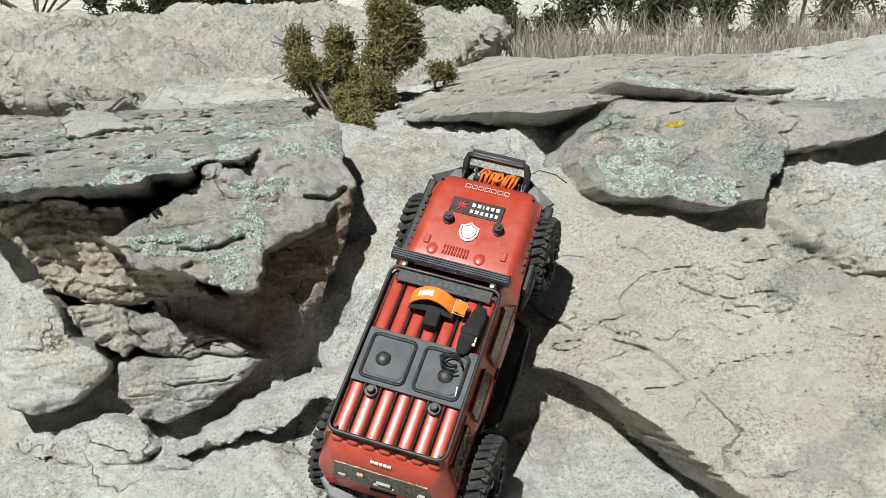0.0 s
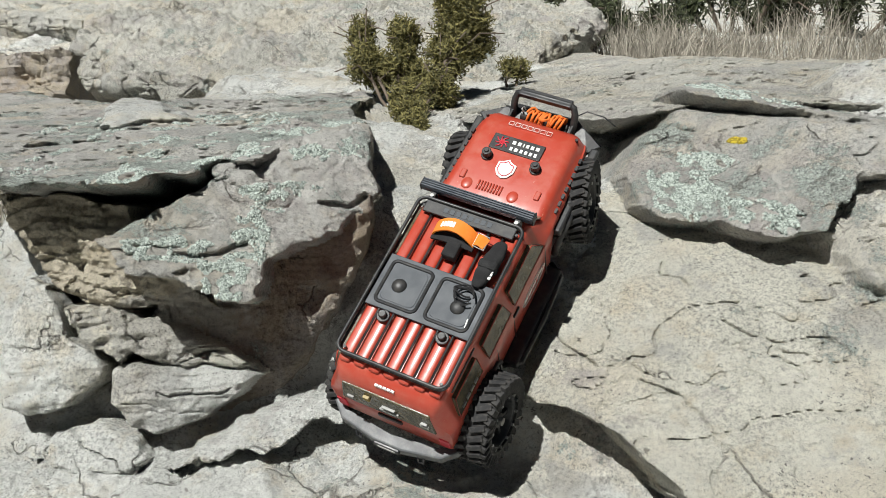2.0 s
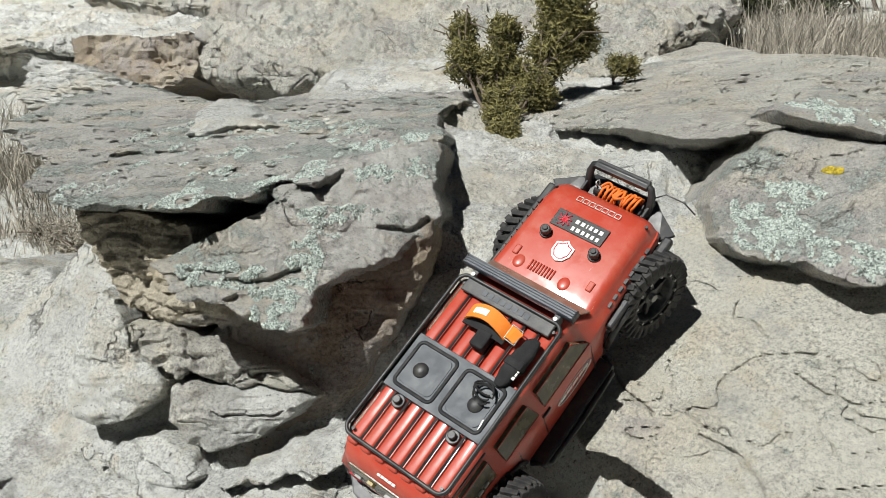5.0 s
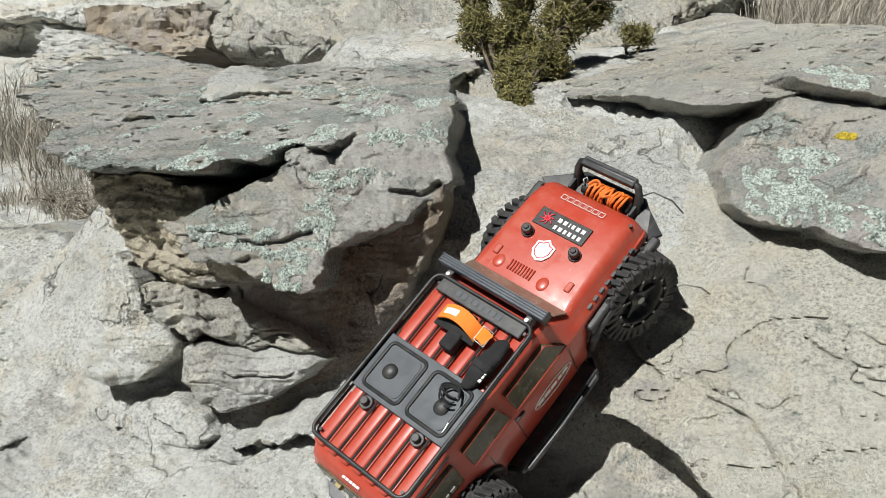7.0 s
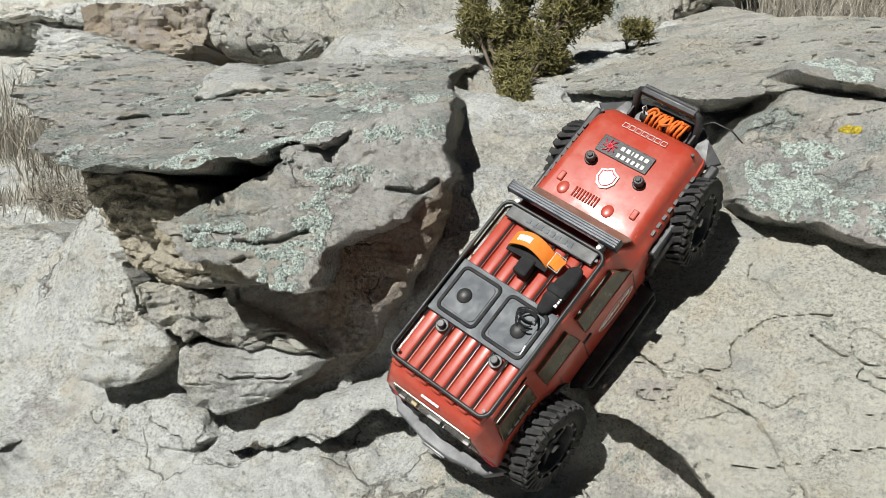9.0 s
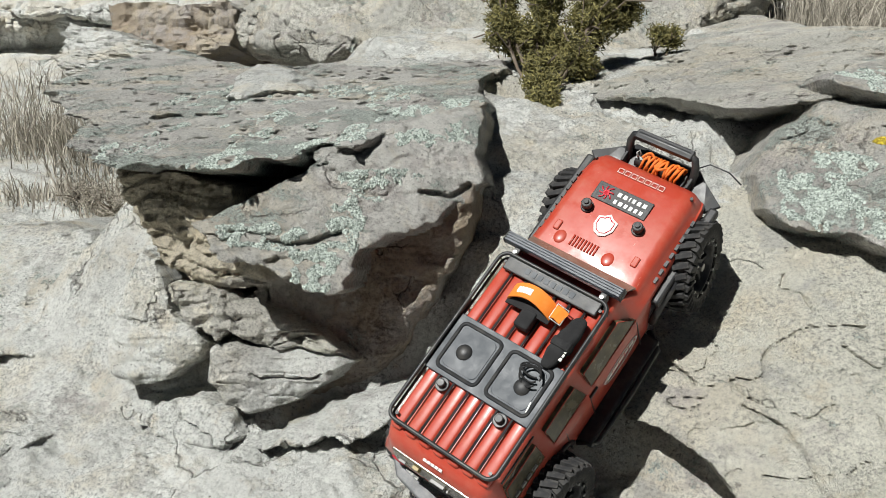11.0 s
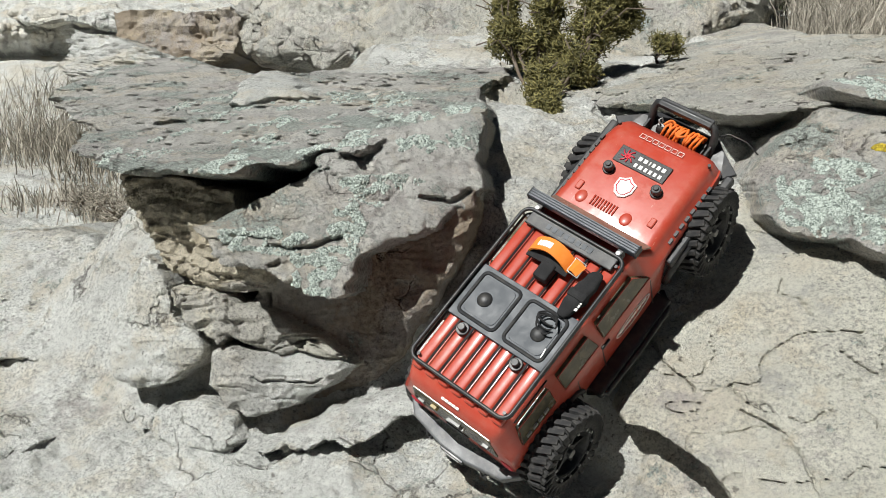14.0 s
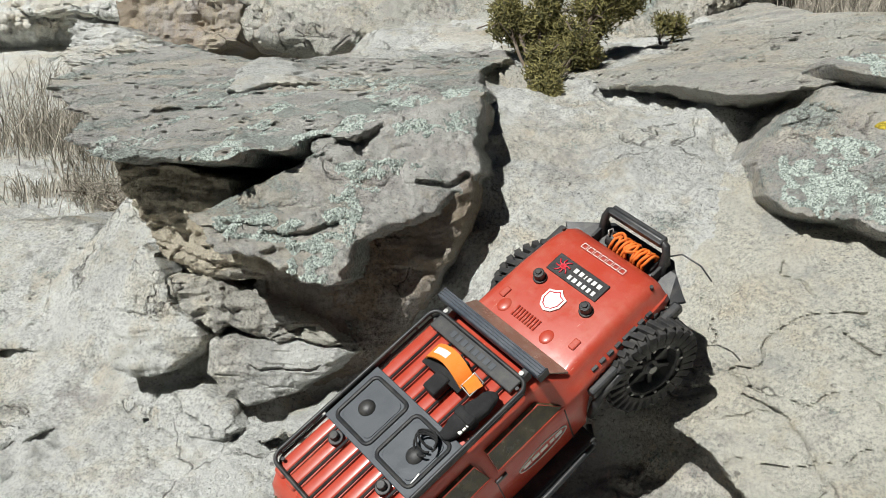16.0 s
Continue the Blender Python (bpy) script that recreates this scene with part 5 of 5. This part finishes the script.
for k, (x, y, z, s) in enumerate(((-1.75, 5.6, 0.5, 0.26), (-1.35, 5.7, 0.5, 0.26), (-0.95, 5.9, 0.52, 0.28), (-2.9, 7.2, 0.6, 0.5), (0.22, 4.45, 0.42, 0.16), (0.45, 4.7, 0.45, 0.22), (0.95, 5.2, 0.48, 0.28), (1.5, 5.4, 0.5, 0.28), (2.0, 5.6, 0.5, 0.32), (2.7, 6.0, 0.55, 0.35), (0.0, 5.2, 0.5, 0.25))):
    rng = random.Random(40 + k)
    lobes = [(x + rng.uniform(-1, 1) * s, y + rng.uniform(-0.6, 0.6) * s, z + rng.uniform(-0.3, 0.7) * s, s * rng.uniform(0.3, 0.5)) for i in range(7)]
    bush("dark_shrub", "dark green shrub behind dry grass", lobes, (x, y, z - 0.3), DARK_LEAF, 60 + k, length=0.04, width=0.006, tips=90, per=7, thick=0.02)


def grass(name, label, patches, seed):
    """Dry blades. patches: x, y, half-width, half-depth, count, height."""
    rng = np.random.default_rng(seed)
    verts, faces, i = [], [], 0
    for x, y, a, b, count, height in patches:
        clumps = np.stack([rng.uniform(-1, 1, max(3, count // 28)) * a + x, rng.uniform(-1, 1, max(3, count // 28)) * b + y], 1)
        which = clumps[rng.integers(0, len(clumps), count)]
        px = which[:, 0] + rng.normal(0, 0.045, count)
        py = which[:, 1] + rng.normal(0, 0.045, count)
        pz = ground_height(px, py) - 0.005
        h = height * rng.uniform(0.25, 1.15, count)
        lean = rng.normal(0, 0.38, (count, 2)) * h[:, None]
        ang = rng.uniform(0, math.pi, count)
        wx, wy = np.cos(ang) * 0.0016, np.sin(ang) * 0.0016
        for k in range(count):
            bx, by, bz = px[k], py[k], pz[k]
            mx, my, mz = bx + lean[k, 0] * 0.4, by + lean[k, 1] * 0.4, bz + h[k] * 0.62
            tx, ty, tz = bx + lean[k, 0] * 1.2, by + lean[k, 1] * 1.2, bz + h[k]
            verts += [(bx - wx[k], by - wy[k], bz), (bx + wx[k], by + wy[k], bz), (mx + wx[k] * 0.8, my + wy[k] * 0.8, mz), (mx - wx[k] * 0.8, my - wy[k] * 0.8, mz), (tx, ty, tz)]
            faces += [(i, i + 1, i + 2), (i, i + 2, i + 3), (i + 3, i + 2, i + 4)]
            i += 5
    me = bpy.data.meshes.new(name)
    me.from_pydata(verts, [], faces)
    me.materials.append(STRAW)
    tagged(new(name, me), label, "grass", kind="stuff")


grass("dry_grass", "tall straw-coloured dry grass and litter behind the rocks",
      [(0.50, 3.55, 0.22, 0.25, 900, 0.14), (0.95, 3.25, 0.55, 0.30, 2800, 0.07), (1.8, 3.3, 0.6, 0.35, 2000, 0.08), (0.9, 2.85, 0.55, 0.16, 2200, 0.035), (1.6, 2.8, 0.5, 0.2, 1600, 0.04), (0.55, 4.05, 0.35, 0.25, 900, 0.11), (1.1, 4.1, 0.7, 0.35, 1900, 0.15), (2.2, 4.2, 0.8, 0.4, 1500, 0.16), (1.0, 4.7, 1.2, 0.3, 1300, 0.22), (2.8, 4.9, 1.0, 0.4, 900, 0.22), (0.9, 3.75, 0.8, 0.14, 1500, 0.045), (1.5, 4.2, 1.3, 0.4, 1800, 0.05),
       (-1.7, 6.0, 0.9, 0.6, 700, 0.15)], 8)
grass("dry_grass", "matted dry grass in the gully beside the block",
      [(-1.75, 2.75, 0.45, 0.35, 2000, 0.14), (-1.35, 2.15, 0.16, 0.16, 600, 0.06), (-2.3, 3.1, 0.5, 0.4, 1400, 0.16), (-1.45, 2.9, 0.12, 0.2, 250, 0.10)], 9)


# ---- crusts of lichen on the plates ----
LICHEN = leafy("lichen_crust", (0.36, 0.40, 0.365), (0.10, 0.12, 0.108), 0.95)
YELLOW_LICHEN = leafy("yellow_lichen", (0.42, 0.33, 0.035), (0.25, 0.19, 0.02), 0.95)
bpy.context.view_layer.update()
DEPSGRAPH = bpy.context.evaluated_depsgraph_get()


def lichen(label, rock, patches, mat, seed, size=0.0019):
    """Small crusty knobs lying on a rock. patches: x, s, half-width, half-height, count."""
    rng = random.Random(seed)
    solid = rock.evaluated_get(DEPSGRAPH)
    out = Vector((LEAN_Z * TURN_Y, -LEAN_Z * TURN_X, LEAN_Y))
    verts, faces = [], []
    for x, s0, a, b, count in patches:
        for k in range(count):
            r, t = math.sqrt(rng.random()), rng.uniform(0, 2 * math.pi)
            ragged = 0.8 + 0.6 * noise.noise(Vector((math.cos(t) * 1.7, math.sin(t) * 1.7, seed)))
            px, ps = x + a * r * ragged * math.cos(t), s0 + b * r * ragged * math.sin(t)
            if noise.noise(Vector((px * 60, ps * 60, seed))) < -0.15:
                continue
            hit, place, nor, face = solid.ray_cast(Vector(face_point(px, ps, 1.0)), -out)
            if not hit or nor.dot(out) < 0.1:
                continue
            s = size * rng.uniform(0.5, 1.5)
            u = nor.orthogonal().normalized()
            u.rotate(Matrix.Rotation(rng.uniform(0, 6), 3, nor))
            w = nor.cross(u)
            i = len(verts)
            o = place + nor * s * 0.15
            verts += [o + u * s, o + w * s * rng.uniform(0.7, 1.2), o - u * s, o - w * s, o + nor * s * rng.uniform(0.4, 1.0) + u * s * rng.uniform(-0.3, 0.3)]
            faces += [(i, i + 1, i + 4), (i + 1, i + 2, i + 4), (i + 2, i + 3, i + 4), (i + 3, i, i + 4)]
    me = bpy.data.meshes.new("lichen")
    me.from_pydata(verts, [], faces)
    me.materials.append(mat)
    tagged(new("lichen", me), label, "lichen", kind="stuff")


SCATTER = random.Random(5)
ROSETTES = [(SCATTER.uniform(-0.62, -0.05), SCATTER.uniform(0.27, 0.44), SCATTER.uniform(0.008, 0.022), SCATTER.uniform(0.003, 0.008), SCATTER.randint(40, 170)) for k in range(60)]
lichen("grey-green crusty lichen rosettes on a sandstone cap", ROCKS[2], [(-0.41, 0.282, 0.047, 0.029, 3600), (-0.306, 0.316, 0.033, 0.016, 900), (-0.419, 0.372, 0.025, 0.019, 420), (-0.402, 0.337, 0.019, 0.011, 300), (-0.533, 0.384, 0.018, 0.012, 240), (-0.262, 0.34, 0.034, 0.018, 700), (-0.197, 0.39, 0.056, 0.016, 1400), (-0.134, 0.412, 0.038, 0.013, 900), (-0.378, 0.439, 0.054, 0.021, 500), (-0.646, 0.411, 0.033, 0.016, 200), (-0.265, 0.433, 0.062, 0.023, 500), (-0.577, 0.446, 0.034, 0.018, 300), (-0.557, 0.307, 0.051, 0.016, 160)] + ROSETTES, LICHEN, 2)
lichen("grey-green crusty lichen on the front of a shelf", ROCKS[4], [(-0.279, 0.158, 0.038, 0.031, 3400), (-0.349, 0.195, 0.062, 0.017, 2200), (-0.248, 0.215, 0.032, 0.038, 1800), (-0.383, 0.197, 0.027, 0.012, 500), (-0.229, 0.27, 0.038, 0.024, 700)], LICHEN, 3)
lichen("grey-green crusty lichen on the brow of a shelf", ROCKS[5], [(-0.242, 0.269, 0.037, 0.025, 1600), (-0.177, 0.338, 0.039, 0.019, 1100), (-0.114, 0.35, 0.029, 0.024, 600), (-0.199, 0.279, 0.045, 0.016, 500)], LICHEN, 4)
lichen("pale grey lichen covering a sandstone slab", ROCKS[17], [(0.377, 0.267, 0.059, 0.043, 6500), (0.42, 0.315, 0.049, 0.024, 2200), (0.437, 0.24, 0.026, 0.021, 1600), (0.479, 0.229, 0.032, 0.028, 1600)], LICHEN, 5)
lichen("pale grey lichen covering a small upper slab", ROCKS[18], [(0.511, 0.456, 0.07, 0.033, 2400), (0.591, 0.444, 0.072, 0.036, 1600)], LICHEN, 6)
lichen("bright yellow lichen patch on sandstone", ROCKS[17], [(0.476, 0.352, 0.014, 0.006, 260)], YELLOW_LICHEN, 16, 0.0024)
bush("dry_shrub", "small grey dead shrub in the gully", [(-1.22, 2.02, 0.10, 0.05), (-1.14, 1.98, 0.09, 0.045), (-1.30, 2.05, 0.09, 0.04)], (-1.22, 2.02, 0.05), STRAW, 11, tips=90, per=6, width=0.0012, length=0.02)

# ---- what moves ----
TRUCK = [
    (0.0, -0.0275, 1.0947, 0.2663, 39.59, 10.13, -15.41),
    (0.5, -0.0146, 1.0779, 0.2555, 40.82, 14.92, -12.18),
    (1.0, 0.0004, 1.1297, 0.2857, 37.13, 12.86, -11.77),
    (1.5, 0.0118, 1.2243, 0.3262, 39.72, 10.78, -6.59),
    (2.0, -0.0146, 1.2314, 0.3425, 40.59, 10.73, -16.92),
    (2.5, 0.0011, 1.2242, 0.3418, 40.69, 17.49, -16.87),
    (3.0, -0.0049, 1.2318, 0.3416, 40.34, 15.18, -17.93),
    (3.5, -0.0146, 1.2338, 0.3408, 41.05, 13.76, -18.48),
    (4.0, -0.0054, 1.2237, 0.334, 39.67, 16.03, -17.44),
    (6.5, -0.0626, 1.1182, 0.2744, 38.11, 10.28, -26.01),
    (7.0, -0.0598, 1.1188, 0.2751, 38.13, 11.58, -24.59),
    (7.5, -0.0348, 1.1619, 0.3029, 35.75, 12.73, -23.71),
    (8.0, 0.001, 1.2191, 0.3231, 39.34, 16.76, -19.4),
    (8.5, 0.0125, 1.2138, 0.3245, 40.2, 15.87, -21.75),
    (9.0, -0.0004, 1.2303, 0.3271, 41.57, 16.69, -21.38),
    (9.5, 0.0112, 1.2288, 0.3418, 40.14, 16.43, -19.02),
    (12.0, -0.0305, 1.1156, 0.2696, 40.04, 10.95, -17.42),
    (12.5, -0.0012, 1.2211, 0.3276, 38.99, 10.46, -11.95),
    (13.0, -0.0312, 1.238, 0.3472, 42.15, 9.55, -20.56),
    (13.5, -0.0253, 1.2283, 0.3382, 42.96, 12.28, -20.11),
    (14.0, -0.0139, 1.2282, 0.3328, 40.31, 15.88, -20.03),
    (14.5, -0.015, 1.224, 0.3308, 39.12, 15.67, -20.83),
    (15.0, -0.0215, 1.2138, 0.3312, 37.02, 15.04, -21.79),
    (15.5, -0.0516, 1.1263, 0.2935, 36.34, 13.62, -26.36),
    (16.0, -0.0819, 1.0218, 0.2672, 31.23, 14.62, -29.74),
]

# the front wheels' turn to the left, in degrees, by seconds
STEER = [(0, 0), (0.5, 0), (1, 12), (1.5, 28), (2, 12), (2.5, 10), (3, 8), (3.5, 4), (4, -6), (6.5, -12), (7, -12), (7.5, -10), (8, 0), (8.5, 4), (9, 8), (9.5, 10), (12, 8), (12.5, 22), (13, 8), (13.5, 10), (14, 6), (14.5, 4), (15, -6), (15.5, -10), (16, -12)]


def motions():
    poses = [(t, pose(*row)) for t, *row in TRUCK]
    walk(truck, poses)
    rolled, spin = 0.0, [0.0]
    for (t0, a), (t1, b) in zip(poses, poses[1:]):
        ahead = a.to_3x3() @ Vector((0, 1, 0))
        step = -math.degrees((b.translation - a.translation).dot(ahead) / 0.064)
        rolled += max(-80, min(80, step))
        spin.append(rolled)
    for k, ob in enumerate(wheels):
        x, y, up = ((-0.085, 0.084), (-0.084, 0.100))[k // 2][k % 2], (FRONT_Y, REAR_Y)[k // 2], ((-0.006, 0.010), (-0.006, 0.014))[k // 2][k % 2]
        rows = []
        for (t, turn), roll in zip(STEER, spin):
            rows.append((t, pose(x, y, AXLE_Z + up + (0.012 if k < 2 else 0), 0, -5, turn if k < 2 else 0) @ pose(0, 0, 0, roll, 0, 0)))
        walk(ob, rows)


motions()
